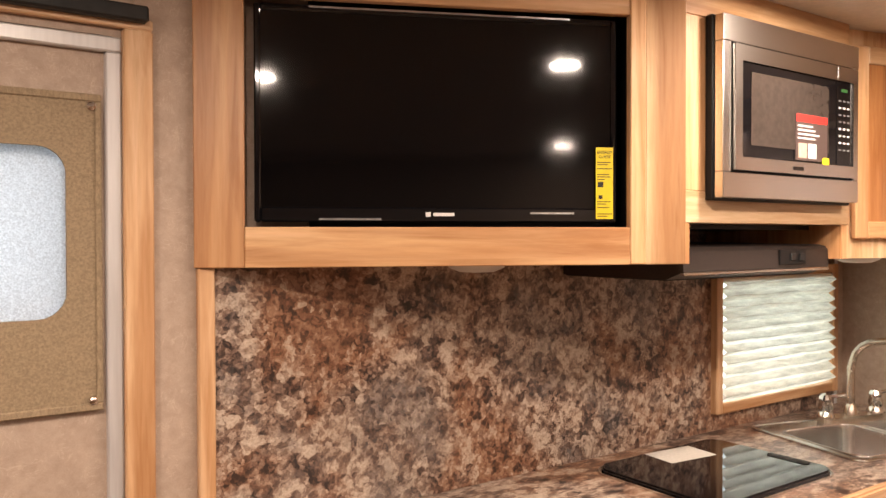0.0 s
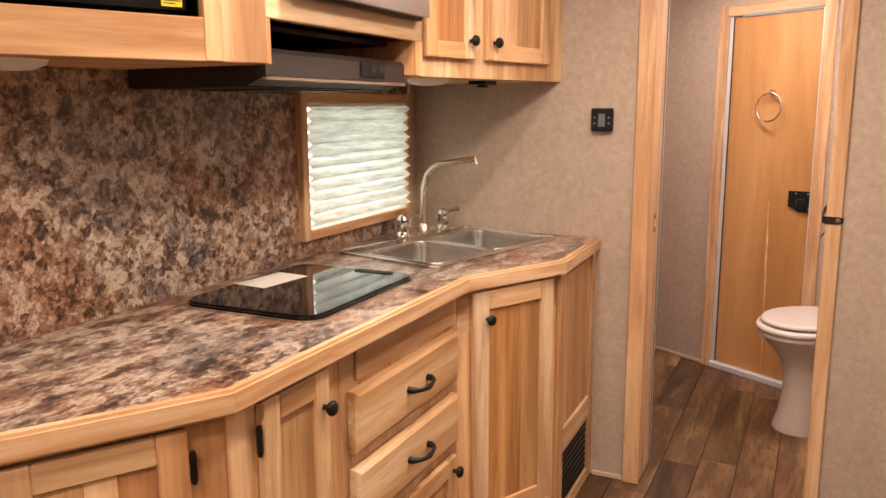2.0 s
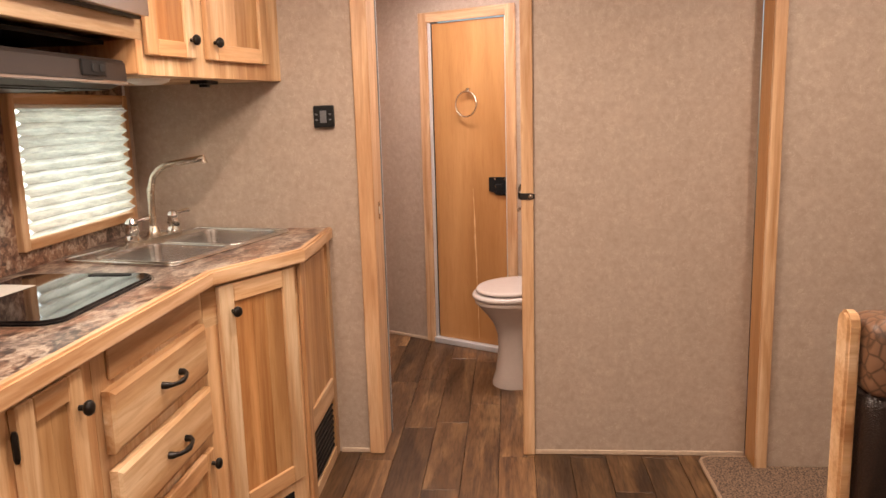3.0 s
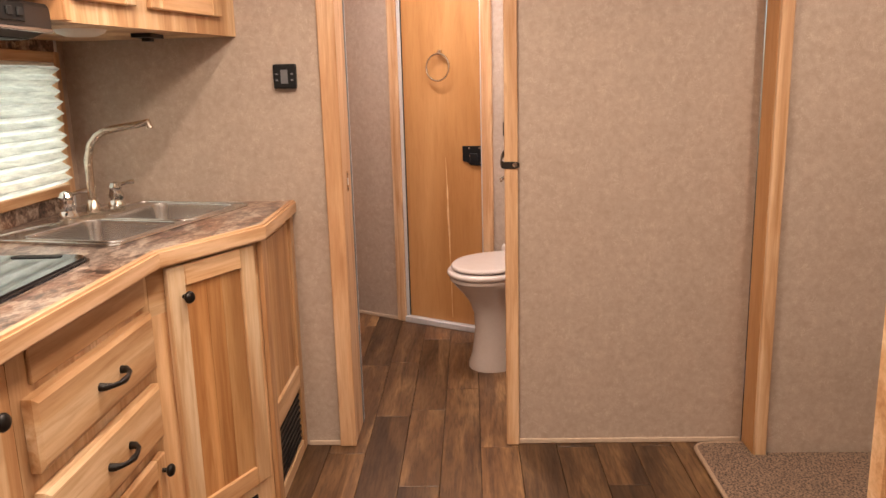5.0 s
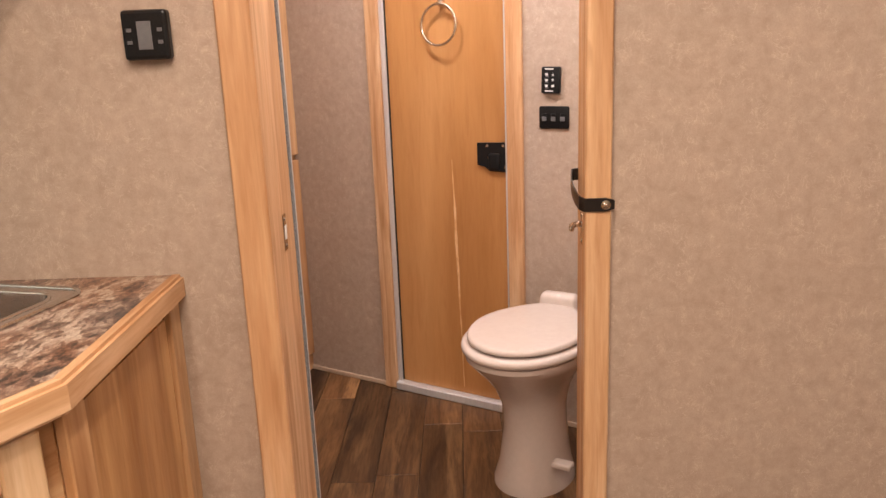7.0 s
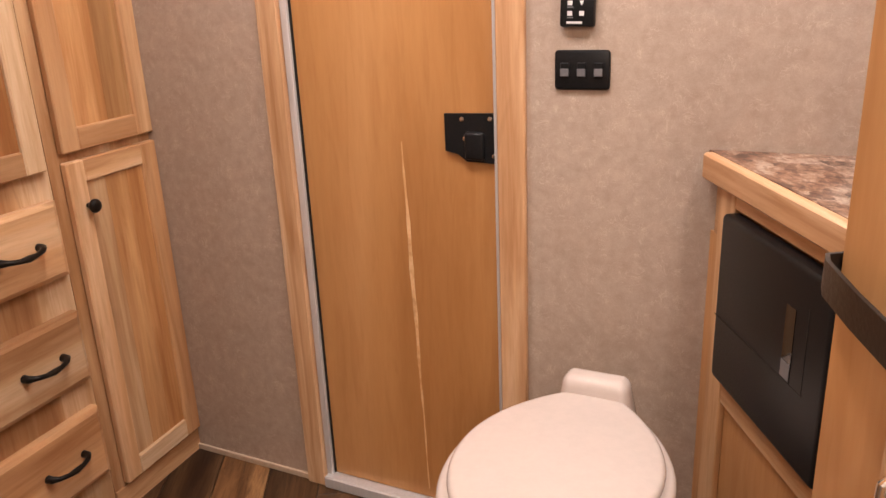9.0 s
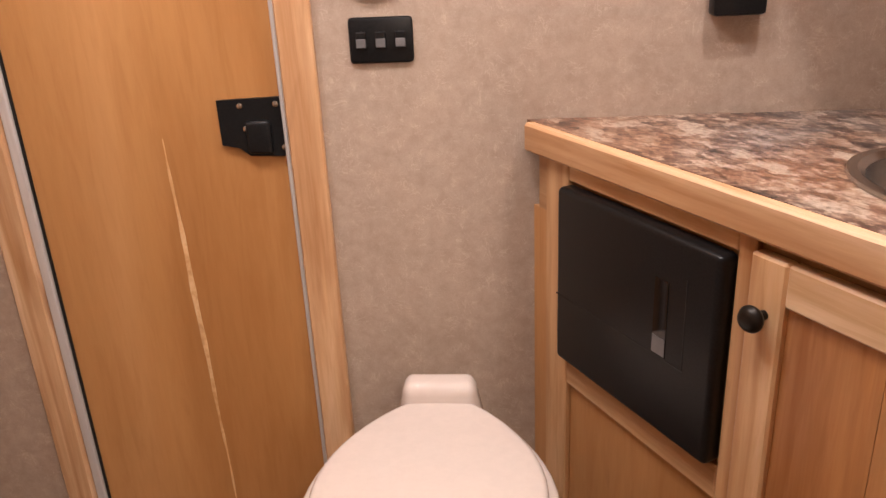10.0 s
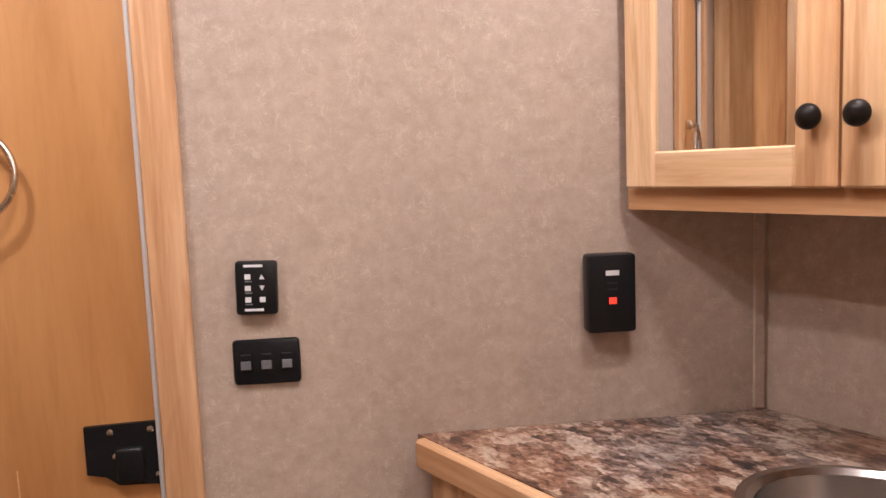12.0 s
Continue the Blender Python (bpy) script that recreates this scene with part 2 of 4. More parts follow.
chrome = plain("chrome", (0.72, 0.70, 0.67), 0.08, 1.0, 0.03)
aluminium = plain("aluminium", (0.66, 0.66, 0.67), 0.40, 0.45, 0.05, 120, 0.0, (1, 1, 0.06))
bone = plain("bone_porcelain", (0.55, 0.475, 0.43), 0.12, speck=0.02, coat=0.3)
white = plain("white_plastic", (0.72, 0.70, 0.66), 0.4, speck=0.03)
grey = plain("grey_rocker", (0.13, 0.13, 0.135), 0.35, speck=0.1)
pale_print = plain("pale_print", (0.62, 0.62, 0.62), 0.5, speck=0.05)
yellow = plain("yellow_label", (0.85, 0.68, 0.02), 0.5, speck=0.04)
ink = plain("black_ink", (0.02, 0.02, 0.015), 0.6)
red = plain("red_print", (0.62, 0.03, 0.025), 0.45, speck=0.05)
label_dark = plain("dark_label", (0.075, 0.05, 0.045), 0.45, speck=0.08)
label_picture_mat = plain("label_picture", (0.55, 0.34, 0.27), 0.5, speck=0.2)
lamp_red = plain("red_indicator", (0.9, 0.04, 0.02), 0.3, emit=1.6)
puck_glow = plain("lamp_lens", (1.0, 0.86, 0.70), 0.4, emit=14.0)
strap_leather = plain("strap_leather", (0.009, 0.0065, 0.0055), 0.36, speck=0.3, scale=250, relief=0.12)
croc = leather("embossed_leather", (0.20, 0.105, 0.06), 34.0)
dark_hide = leather("dark_leather", (0.022, 0.012, 0.009), 160.0)
carpet = plain("brown_carpet", (0.165, 0.108, 0.074), 0.95, speck=0.85, scale=150, relief=1.0)
binding = plain("carpet_binding", (0.36, 0.25, 0.17), 0.9, speck=0.2, scale=200, relief=0.3)
felt = plain("grey_felt", (0.16, 0.17, 0.18), 0.95, speck=0.5, scale=260, relief=0.5)
rubber = plain("black_rubber", (0.008, 0.008, 0.008), 0.6)
# the cloth's mottled colour also stands in for uneven daylight from outside
shade_cloth = sheer("pleated_shade", (0.84, 0.83, 0.76), 0.55, 34.0, (0.3, 1, 1.6))
weave = sheer("woven_shade", (0.36, 0.27, 0.17), 0.12, 220.0, (1, 1, 0.5))
frost = sheer("frosted_pane", (0.86, 0.90, 0.94), 0.75, 320.0, (1, 1, 1))
clear = glass_mat("window_glass", 0.0)
mirror_mat = plain("mirror_glass", (0.86, 0.86, 0.84), 0.02, 1.0, 0.0)
silver_edge = plain("silver_film", (0.6, 0.62, 0.65), 0.2, 0.8, 0.2, 50)
paper_note = plain("note_paper", (0.55, 0.52, 0.47), 0.6, speck=0.1, scale=120)


# ---- building helpers ----
def box(bm, x0, x1, y0, y1, z0, z1, bev=0.0, seg=1):
    r = bmesh.ops.create_cube(bm, size=1.0, matrix=Matrix.Translation(((x0 + x1) / 2, (y0 + y1) / 2, (z0 + z1) / 2)) @ Matrix.Diagonal((abs(x1 - x0), abs(y1 - y0), abs(z1 - z0), 1)))
    if bev:
        edges = list({e for v in r["verts"] for e in v.link_edges})
        bmesh.ops.bevel(bm, geom=edges, offset=bev, segments=seg, affect="EDGES", profile=0.5)
    return bm


def prism(bm, pts, z0, z1):
    """An upright prism over a plan outline."""
    lo, hi = [bm.verts.new((x, y, z0)) for x, y in pts], [bm.verts.new((x, y, z1)) for x, y in pts]
    bm.faces.new(lo[::-1])
    bm.faces.new(hi)
    for i in range(len(pts)):
        j = (i + 1) % len(pts)
        bm.faces.new((lo[i], lo[j], hi[j], hi[i]))
    bmesh.ops.recalc_face_normals(bm, faces=bm.faces)
    return bm


def lathe(bm, prof, seg=24, m=None):
    """Turns a profile of (radius, height) about the z axis."""
    rings = [[bm.verts.new((r * cos(2 * pi * i / seg), r * sin(2 * pi * i / seg), z)) for i in range(seg)] for r, z in prof]
    for a, b in zip(rings, rings[1:]):
        for i in range(seg):
            bm.faces.new((a[i], a[(i + 1) % seg], b[(i + 1) % seg], b[i]))
    bm.faces.new(rings[0][::-1])
    bm.faces.new(rings[-1])
    if m:
        bmesh.ops.transform(bm, matrix=m, verts=[v for ring in rings for v in ring])
    return bm


def tube(bm, pts, radius, seg=10):
    """A round bar along a line of points; radius may be one number or one for each point."""
    rings, P = [], [Vector(p) for p in pts]
    for i, p in enumerate(P):
        d = (P[min(i + 1, len(P) - 1)] - P[max(i - 1, 0)]).normalized()
        q = d.to_track_quat("Z", "Y")
        r = radius[i] if isinstance(radius, (list, tuple)) else radius
        rings.append([bm.verts.new(p + q @ Vector((r * cos(2 * pi * k / seg), r * sin(2 * pi * k / seg), 0))) for k in range(seg)])
    for a, b in zip(rings, rings[1:]):
        best = min(range(seg), key=lambda s: (a[0].co - b[s].co).length)
        for k in range(seg):
            bm.faces.new((a[k], a[(k + 1) % seg], b[(k + 1 + best) % seg], b[(k + best) % seg]))
    bm.faces.new(rings[0][::-1])
    bm.faces.new(rings[-1])
    return bm


def rounded(w, h, r, seg=6):
    """A rounded rectangle's outline about the origin."""
    out = []
    for cx, cy, a0 in ((w / 2 - r, h / 2 - r, 0), (-w / 2 + r, h / 2 - r, 90), (-w / 2 + r, -h / 2 + r, 180), (w / 2 - r, -h / 2 + r, 270)):
        out += [(cx + r * cos(radians(a0 + 90 * k / seg)), cy + r * sin(radians(a0 + 90 * k / seg))) for k in range(seg + 1)]
    return out


def holed(bm, outer, holes, z0, z1):
    """A slab over an outline, with holes through it."""
    edges = []
    for loop in [outer] + holes:
        vs = [bm.verts.new((x, y, z1)) for x, y in loop]
        edges += [bm.edges.new((vs[i], vs[(i + 1) % len(vs)])) for i in range(len(vs))]
    fill = bmesh.ops.triangle_fill(bm, use_beauty=True, use_dissolve=False, edges=edges)
    faces = [f for f in fill["geom"] if isinstance(f, bmesh.types.BMFace)]
    ext = bmesh.ops.extrude_face_region(bm, geom=faces, use_keep_orig=True)
    for v in ext["geom"]:
        if isinstance(v, bmesh.types.BMVert):
            v.co.z = z0
    bmesh.ops.recalc_face_normals(bm, faces=bm.faces)
    return bm


def mesh_of(name, bm, mat, smooth=False):
    me = bpy.data.meshes.new(name)
    bm.to_mesh(me)
    bm.free()
    me.materials.append(mat)
    if smooth:
        for p in me.polygons:
            p.use_smooth = True
        me.set_sharp_from_angle(angle=radians(38))
    return me


def part(name, bm, mat, parent, label="", m=None, smooth=False):
    ob = new(name, mesh_of(name, bm, mat, smooth))
    ob.parent = parent
    if m:
        ob.matrix_local = m
    if label:
        tagged(ob, label)
    return ob


def thing(name, m, label, category, group=""):
    ob = new(name)
    ob.matrix_world = m
    return tagged(ob, label, category, group)


def solid(name, bm, mat, label="", category="", kind="", m=None, smooth=False):
    ob = new(name, mesh_of(name, bm, mat, smooth))
    if m:
        ob.matrix_world = m
    return tagged(ob, label, category, "", kind)


B = bmesh.new

# ---- structure ----
N, E = 1.70, 2.785          # face of the kitchen wall, face of the end wall
EB = 2.985                  # bath side of the end wall
BATH_S = -0.616              # bath wall behind the vanity
SX, SY, SA = 3.576, -0.594, 60.0   # foot of the slanted wall and its direction
SLANT = pose(SX, SY, 0, 0, 0, SA)  # local x runs along the slanted wall, local +y faces the bath
TOP = CEIL + 0.02

bm = B()
for a in ((-1.7, -0.47, 0, TOP), (-0.47, 0.195, 1.93, TOP), (0.195, 2.01, 0, TOP), (2.01, 2.68, 0, 1.01), (2.01, 2.68, 1.42, TOP), (2.68, 5.2, 0, TOP)):
    box(bm, a[0], a[1], N, N + 0.10, a[2], a[3])
wall_north = solid("wall_north", bm, paper, "taupe fibre-patterned wallpaper on the kitchen side wall", "wall", "structure")
bm = B()
box(bm, E, EB, 0.79, N, 0, TOP)
box(bm, E, EB, 0.19, 0.79, 2.02, TOP)
box(bm, E, 2.843, -0.66, 0.188, 0, TOP)
box(bm, 2.911, EB, BATH_S, 0.168, 0, TOP)
box(bm, 2.843, 2.911, -0.66, -0.6, 0, TOP)
wall_east = solid("wall_east", bm, paper, "taupe wallpapered partition with an open pocket doorway", "wall", "structure")
bm = B()
box(bm, 2.672, 2.78, -2.3, -0.676, 0, TOP)
wall_alcove = solid("wall_alcove", bm, paper, "taupe wallpapered wall beside the seating nook", "wall", "structure")
# south and west walls are unseen, added to enclose the light and reflections
wall_south = solid("wall_south", box(B(), -1.7, 2.76, -2.4, -2.3, 0, TOP), paper, "unseen taupe side wall added to close the room", "wall", "structure")
wall_west = solid("wall_west", box(B(), -1.8, -1.7, -2.4, N + 0.1, 0, TOP), paper, "unseen taupe end wall added to close the room", "wall", "structure")
wall_bath = solid("wall_bath", box(B(), EB, 3.75, BATH_S - 0.1, BATH_S, 0, TOP), paper, "taupe wallpapered wall behind the bath vanity", "wall", "structure")
bm = B()
for a in ((-0.15, 0.985, 0, TOP), (0.985, 1.485, 1.86, TOP), (1.485, 2.9, 0, TOP)):
    box(bm, a[0], a[1], -0.10, 0, a[2], a[3])
wall_slanted = solid("wall_slanted", bm, paper, "taupe wallpapered slanted bath wall with a wooden door", "wall", "structure", SLANT)
ceiling = solid("ceiling", box(B(), -1.8, 5.3, -2.4, 1.8, CEIL, CEIL + 0.06), ceiling_mat, "pale smooth vinyl ceiling panels", "ceiling", "structure")
floor = solid("floor", box(B(), -1.8, 5.3, -2.4, 1.8, -0.08, -0.006), underfloor, "rustic brown wood-look plank flooring", "floor", "structure")

# trims and base mouldings
def trim(name, m, mat, boxes, label):
    bm = B()
    for a in boxes:
        box(bm, *a, 0.003)
    return solid(name, bm, mat, label, "trim", "structure", m)


trim("trim_1", pose(0, 0, 0), oak_v, [(E - 0.018, E, 0.762, 0.822, 0, 2.05)], "light oak upright casing of the bath doorway")
trim("trim_2", pose(0, 0, 0), oak_v, [(E - 0.018, E, 0.155, 0.201, 0, 2.05)], "light oak upright casing beside the pocket door")
trim("trim_3", pose(0, 0, 0), oak_v, [(E, EB - 0.012, 0.764, 0.79, 0, 2.02)], "wooden jamb lining of the bath doorway")
trim("trim_4", pose(0, 0, 0), cherry, [(E + 0.002, 2.843, 0.188, 0.1945, 0, 2.02)], "reddish wooden jamb strip of the pocket slot")
trim("trim_5", pose(0, 0, 0), cherry, [(2.911, EB, 0.168, 0.181, 0, 2.02)], "reddish wooden jamb strip on the bath side")
trim("trim_6", pose(0, 0, 0), oak_v, [(2.652, 2.672, -0.704, -0.662, 0, TOP - 0.03)], "light oak corner board of the seating nook")
trim("trim_7", pose(0, 0, 0), cherry, [(2.672, E - 0.002, -0.676, -0.6615, 0, TOP - 0.03)], "reddish wooden return of the nook corner")
trim("trim_8", pose(0, 0, 0), oak_v, [(2.662, 2.672, -1.30, -1.22, 0, TOP - 0.03)], "light oak upright strip in the nook")
trim("trim_9", SLANT, oak_v, [(1.483, 1.54, 0, 0.016, 0, 1.90)], "light oak upright casing of the bath rear door")
trim("trim_10", SLANT, oak_v, [(0.918, 0.977, 0, 0.016, 0, 1.90)], "light oak upright casing of the bath rear door")
trim("trim_11", SLANT, oak_h, [(0.918, 1.54, 0, 0.015, 1.845, 1.90)], "light oak head casing of the bath rear door")
trim("trim_12", pose(0, 0, 0), oak_v, [(0.214, 0.268, N - 0.02, N, 0, 1.945)], "light oak casing of the entry door")
trim("trim_13", pose(0, 0, 0), oak_h, [(-0.5, 0.268, N - 0.02, N, 1.945, 1.965)], "light oak head strip of the entry door")
trim("trim_14", pose(0, 0, 0), oak_v, [(0.352, 0.386, N - 0.018, N, 0.93, 1.49)], "light wooden upright strip beside the backsplash")
trim("trim_15", SLANT, paper, [(-0.020, 0.002, 0.0, 0.006, 0.95, TOP - 0.03)], "wallpapered corner moulding over the vanity")
BASE = [(pose(0, 0, 0), (E - 0.008, E, 0.822, 0.94, 0, 0.018)), (pose(0, 0, 0), (E - 0.008, E, -0.655, 0.155, 0, 0.018)), (SLANT, (0.6, 0.918, 0, 0.008, 0, 0.018)), (SLANT, (1.54, 1.95, 0, 0.008, 0, 0.018))]
base_mat = plain("base_moulding", (0.50, 0.38, 0.28), 0.5, speck=0.08)
for i, (m, b) in enumerate(BASE):
    tagged(solid("baseboard_%d" % (i + 1), box(B(), *b, 0.002), base_mat, "thin tan base moulding along the floor", "baseboard", "structure", m))
solid("trim_16", box(B(), 2.715, 2.728, N - 0.012, N, 0.93, 1.50, 0.003), aluminium, "grey metal edge strip of the backsplash", "trim", "structure")

# backsplash sheet, round the window
bm = B()
for a in ((0.386, 1.985, 0.93, 1.56), (1.985, 2.70, 0.93, 0.985), (1.985, 2.70, 1.452, 1.56), (2.70, 2.715, 0.93, 1.56)):
    box(bm, a[0], a[1], N - 0.006, N, a[2], a[3])
solid("backsplash", bm, granite, "stone-pattern laminate backsplash in brown, grey and rust", "backsplash", "structure")

# kitchen window with pleated shade
win = tagged(new("window_1"), "small window with wooden casing and glowing pleated shade", "window", "", "structure")
win.location = (2.3425, N, 1.2185)
for a in ((-0.3575, -0.325, -0.2335, 0.2335), (0.325, 0.3575, -0.2335, 0.2335)):
    part("window_frame", box(B(), a[0], a[1], -0.03, 0, a[2], a[3], 0.003), oak_v, win)
for a in ((-0.325, 0.325, -0.2335, -0.2), (-0.325, 0.325, 0.2, 0.2335)):
    part("window_frame", box(B(), a[0], a[1], -0.028, 0, a[2], a[3], 0.003), oak_h, win)
pane = part("pane", box(B(), -0.33, 0.33, 0.07, 0.075, -0.205, 0.2), clear, win)
pane.visible_shadow = False
bm = B()
PL = 11
rows_ = []
for i in range(PL * 2 + 1):
    z = -0.197 + 0.394 * i / (PL * 2)
    y = -0.040 if i % 2 else -0.012
    rows_.append([bm.verts.new((x, y + 0.003 * math.sin(9 * x + i), z + 0.0015 * math.sin(23 * x + 1.7 * i))) for x in [-0.324 + 0.648 * k / 16 for k in range(17)]])
for a, b in zip(rows_, rows_[1:]):
    for k in range(16):
        bm.faces.new((a[k], a[k + 1], b[k + 1], b[k]))
part("pleated_shade", bm, shade_cloth, win, "cream pleated fabric shade lit by daylight")
part("shade_rail", box(B(), -0.322, 0.322, -0.028, 0.006, 0.186, 0.2, 0.003), white, win)

# entry door
entry = tagged(new("door_1"), "closed taupe entry door with a snapped-on woven window shade", "door", "", "structure")
entry.location = (0, N, 0)
bm = B()
for a in ((-0.44, -0.27, 0.02, 1.915), (0.12, 0.185, 0.02, 1.915), (-0.27, 0.12, 0.02, 1.40), (-0.27, 0.12, 1.72, 1.915)):
    box(bm, a[0], a[1], 0.012, 0.05, a[2], a[3])
part("door_panel", bm, paper, entry)
part("edge_strip", box(B(), 0.185, 0.2135, -0.004, 0.05, 0.0, 1.90, 0.003), aluminium, entry, "bright aluminium door edge")
part("edge_strip", box(B(), -0.47, 0.2135, -0.006, 0.05, 1.90, 1.928, 0.003), aluminium, entry, "bright aluminium door head")
part("frosted_pane", box(B(), -0.27, 0.12, 0.03, 0.034, 1.40, 1.72), frost, entry, "frosted daylight pane")
bm = holed(B(), [(x * 1.0 - 0.095, y + 1.52) for x, y in rounded(0.545, 0.585, 0.008)], [[(x - 0.075, y + 1.56) for x, y in rounded(0.385, 0.315, 0.05)]], -0.002, 0.004)
part("woven_shade", bm, weave, entry, "brown woven fabric shade with snap corners", pose(0, 0.006, 0, 90, 0, 0))
bm = B()
for a in ((-0.37, 0.178, 1.804, 1.818), (-0.37, 0.178, 1.228, 1.242), (0.166, 0.178, 1.242, 1.804)):
    box(bm, a[0], a[1], -0.002, 0.004, a[2], a[3], 0.002)
part("hem", bm, weave, entry)
for z in (1.795, 1.248):
    part("snap", lathe(B(), [(0.008, 0), (0.008, 0.002), (0.005, 0.005), (0.001, 0.006)], 14, pose(0.160, -0.003, z, 90, 0, 0)), chrome, entry, smooth=True)
solid("door_seal_strip", box(B(), -0.5, 0.255, N - 0.045, N - 0.0205, 1.955, 1.985, 0.004), rubber, "black ribbed strip over the entry door", "strip")
part("lock", box(B(), 0.095, 0.165, -0.022, 0.012, 0.84, 0.975, 0.008, 2), black, entry, "black door lock housing")
part("latch", box(B(), 0.222, 0.236, -0.034, -0.02, 0.905, 0.965, 0.005), black, entry, "small black latch on the casing")
solid("trim_17", box(B(), 0.236, 0.243, N - 0.004, N, 1.985, TOP - 0.03, 0.001), paper, "wallpapered seam cover over the entry door", "trim", "structure")

# rear bath door
rear = tagged(new("door_2"), "closed alder-veneer bath door with a pale streak", "door", "", "structure")
rear.matrix_world = SLANT
part("door_leaf", box(B(), 0.988, 1.462, -0.04, -0.008, 0.035, 1.84, 0.002), cherry, rear, "warm orange-brown veneer")
streak = [(1.184 + 0.022 * k / 24 + 0.0008 * sin(k * 0.9), 0.06 + 0.87 * k / 24, 0.0010 + 0.0036 * sin(pi * min(1.0, k / 24) ** 1.6) ** 2 + 0.0012 * (k % 3 == 1)) for k in range(25)]
part("stripe", prism(B(), [(x - w, z) for x, z, w in streak] + [(x + w, z) for x, z, w in streak[::-1]], 0.0074, 0.0079), pale_wood, rear, "pale sapwood streak", pose(0, 0, 0, 90, 0, 0))
part("edge_strip", box(B(), 1.465, 1.483, -0.045, 0.004, 0.03, 1.85, 0.002), aluminium, rear)
part("edge_strip", box(B(), 0.979, 0.987, -0.045, 0.006, 0.03, 1.85, 0.002), aluminium, rear)
part("door_sill", box(B(), 0.98, 1.483, -0.06, 0.022, 0.0, 0.034, 0.004), aluminium, rear, "ribbed aluminium sill")
# thin black strip standing in for the shade in the gap beside the leaf
part("gap_seal", box(B(), 1.4625, 1.4648, -0.03, -0.004, 0.036, 1.84), rubber, rear)
part("latch_plate", prism(B(), [(0.974, 0.896), (1.05, 0.898), (1.068, 0.912), (1.098, 0.918), (1.098, 0.995), (0.974, 0.999)], -0.004, 0.004), black, rear, "black cover plate over the latch", pose(0, -0.003, 0, 90, 0, 0))
part("latch_hump", box(B(), 1.008, 1.052, -0.022, -0.006, 0.902, 0.960, 0.007, 3), black, rear, m=pose(0, 0.016, 0), smooth=True)
for x, z in ((1.058, 0.985), (0.996, 0.987), (1.052, 0.945), (0.988, 0.912)):
    part("screw", lathe(B(), [(0.0052, 0), (0.0052, 0.0015), (0.002, 0.003)], 10, pose(x, 0.0010, z, -90, 0, 0)), chrome, rear, smooth=True)

# pocket door leaf
pocket = tagged(new("door_3"), "wooden pocket door pushed back into the partition", "door", "", "structure")
part("door_leaf", box(B(), 2.8475, 2.9065, -0.58, 0.189, 0.02, 2.01, 0.002), oak_v, pocket)
part("latch_plate", box(B(), 2.858, 2.879, 0.189, 0.192, 0.942, 1.006, 0.001), steel, pocket, "steel latch plate with hook")
for z in (0.950, 0.999):
    part("screw", lathe(B(), [(0.004, 0), (0.004, 0.001), (0.002, 0.002)], 10, pose(2.8685, 0.192, z, -90, 0, 0)), chrome, pocket, smooth=True)
part("latch_hook", tube(B(), [(2.8685, 0.190, 0.981), (2.8685, 0.203, 0.981), (2.8685, 0.210, 0.977), (2.8685, 0.211, 0.968)], [0.006, 0.006, 0.006, 0.005], 10), chrome, pocket, smooth=True)
strike = thing("strike_plate", pose(2.887, 0.764, 0.980), "small steel strike plate on the door jamb", "strike plate")
part("plate", box(B(), -0.011, 0.011, -0.002, 0.0, -0.036, 0.036, 0.001), steel, strike)
part("recess", box(B(), -0.007, 0.007, -0.003, -0.002, -0.014, 0.014, 0.0005), white, strike)
for z in (-0.026, 0.026):
    part("screw", lathe(B(), [(0.004, 0), (0.004, 0.001), (0.002, 0.002)], 10, pose(0, -0.002, z, 90, 0, 0)), chrome, strike, smooth=True)
seal = thing("jamb_seal", pose(EB, 0.763, 0), "grey felt weather strip with metal edge on jamb", "door seal")
part("felt", box(B(), -0.012, 0.004, -0.002, 0.012, 0.0, 2.02, 0.002), felt, seal)
part("rubber_lip", box(B(), 0.004, 0.010, 0.000, 0.010, 0.0, 2.02, 0.001), rubber, seal)
part("metal_edge", box(B(), 0.010, 0.019, -0.001, 0.014, 0.0, 2.02, 0.003), aluminium, seal)

# leather strap that holds the pocket door
strap = thing("door_strap", pose(0, 0, 0), "dark leather strap with a snap holding back the door", "strap")
bm = B()
line = [(2.764, 0.150), (2.7635, 0.165), (2.7635, 0.185), (2.764, 0.203), (2.772, 0.2115), (2.80, 0.214), (2.84, 0.213), (2.88, 0.210), (2.93, 0.204), (2.974, 0.197), (2.9875, 0.190), (2.9885, 0.174)]
for i, (x, y) in enumerate(line):
    h = 0.012 if i else 0.008
    z = 1.038 + 0.020 * max(0, min(1, (i - 3) / 6))
    bm.verts.new((x, y, z - h)), bm.verts.new((x, y, z + h))
bm.verts.ensure_lookup_table()
for i in range(len(line) - 1):
    bm.faces.new((bm.verts[2 * i], bm.verts[2 * i + 2], bm.verts[2 * i + 3], bm.verts[2 * i + 1]))
bmesh.ops.recalc_face_normals(bm, faces=bm.faces)
bmesh.ops.solidify(bm, geom=bm.faces[:], thickness=0.0028)
part("band", bm, strap_leather, strap, smooth=True)
part("snap", lathe(B(), [(0.0085, 0), (0.0085, 0.002), (0.005, 0.005), (0.001, 0.006)], 16, pose(2.7625, 0.166, 1.038, 0, -90, 0)), chrome, strap, "domed chrome snap", smooth=True)


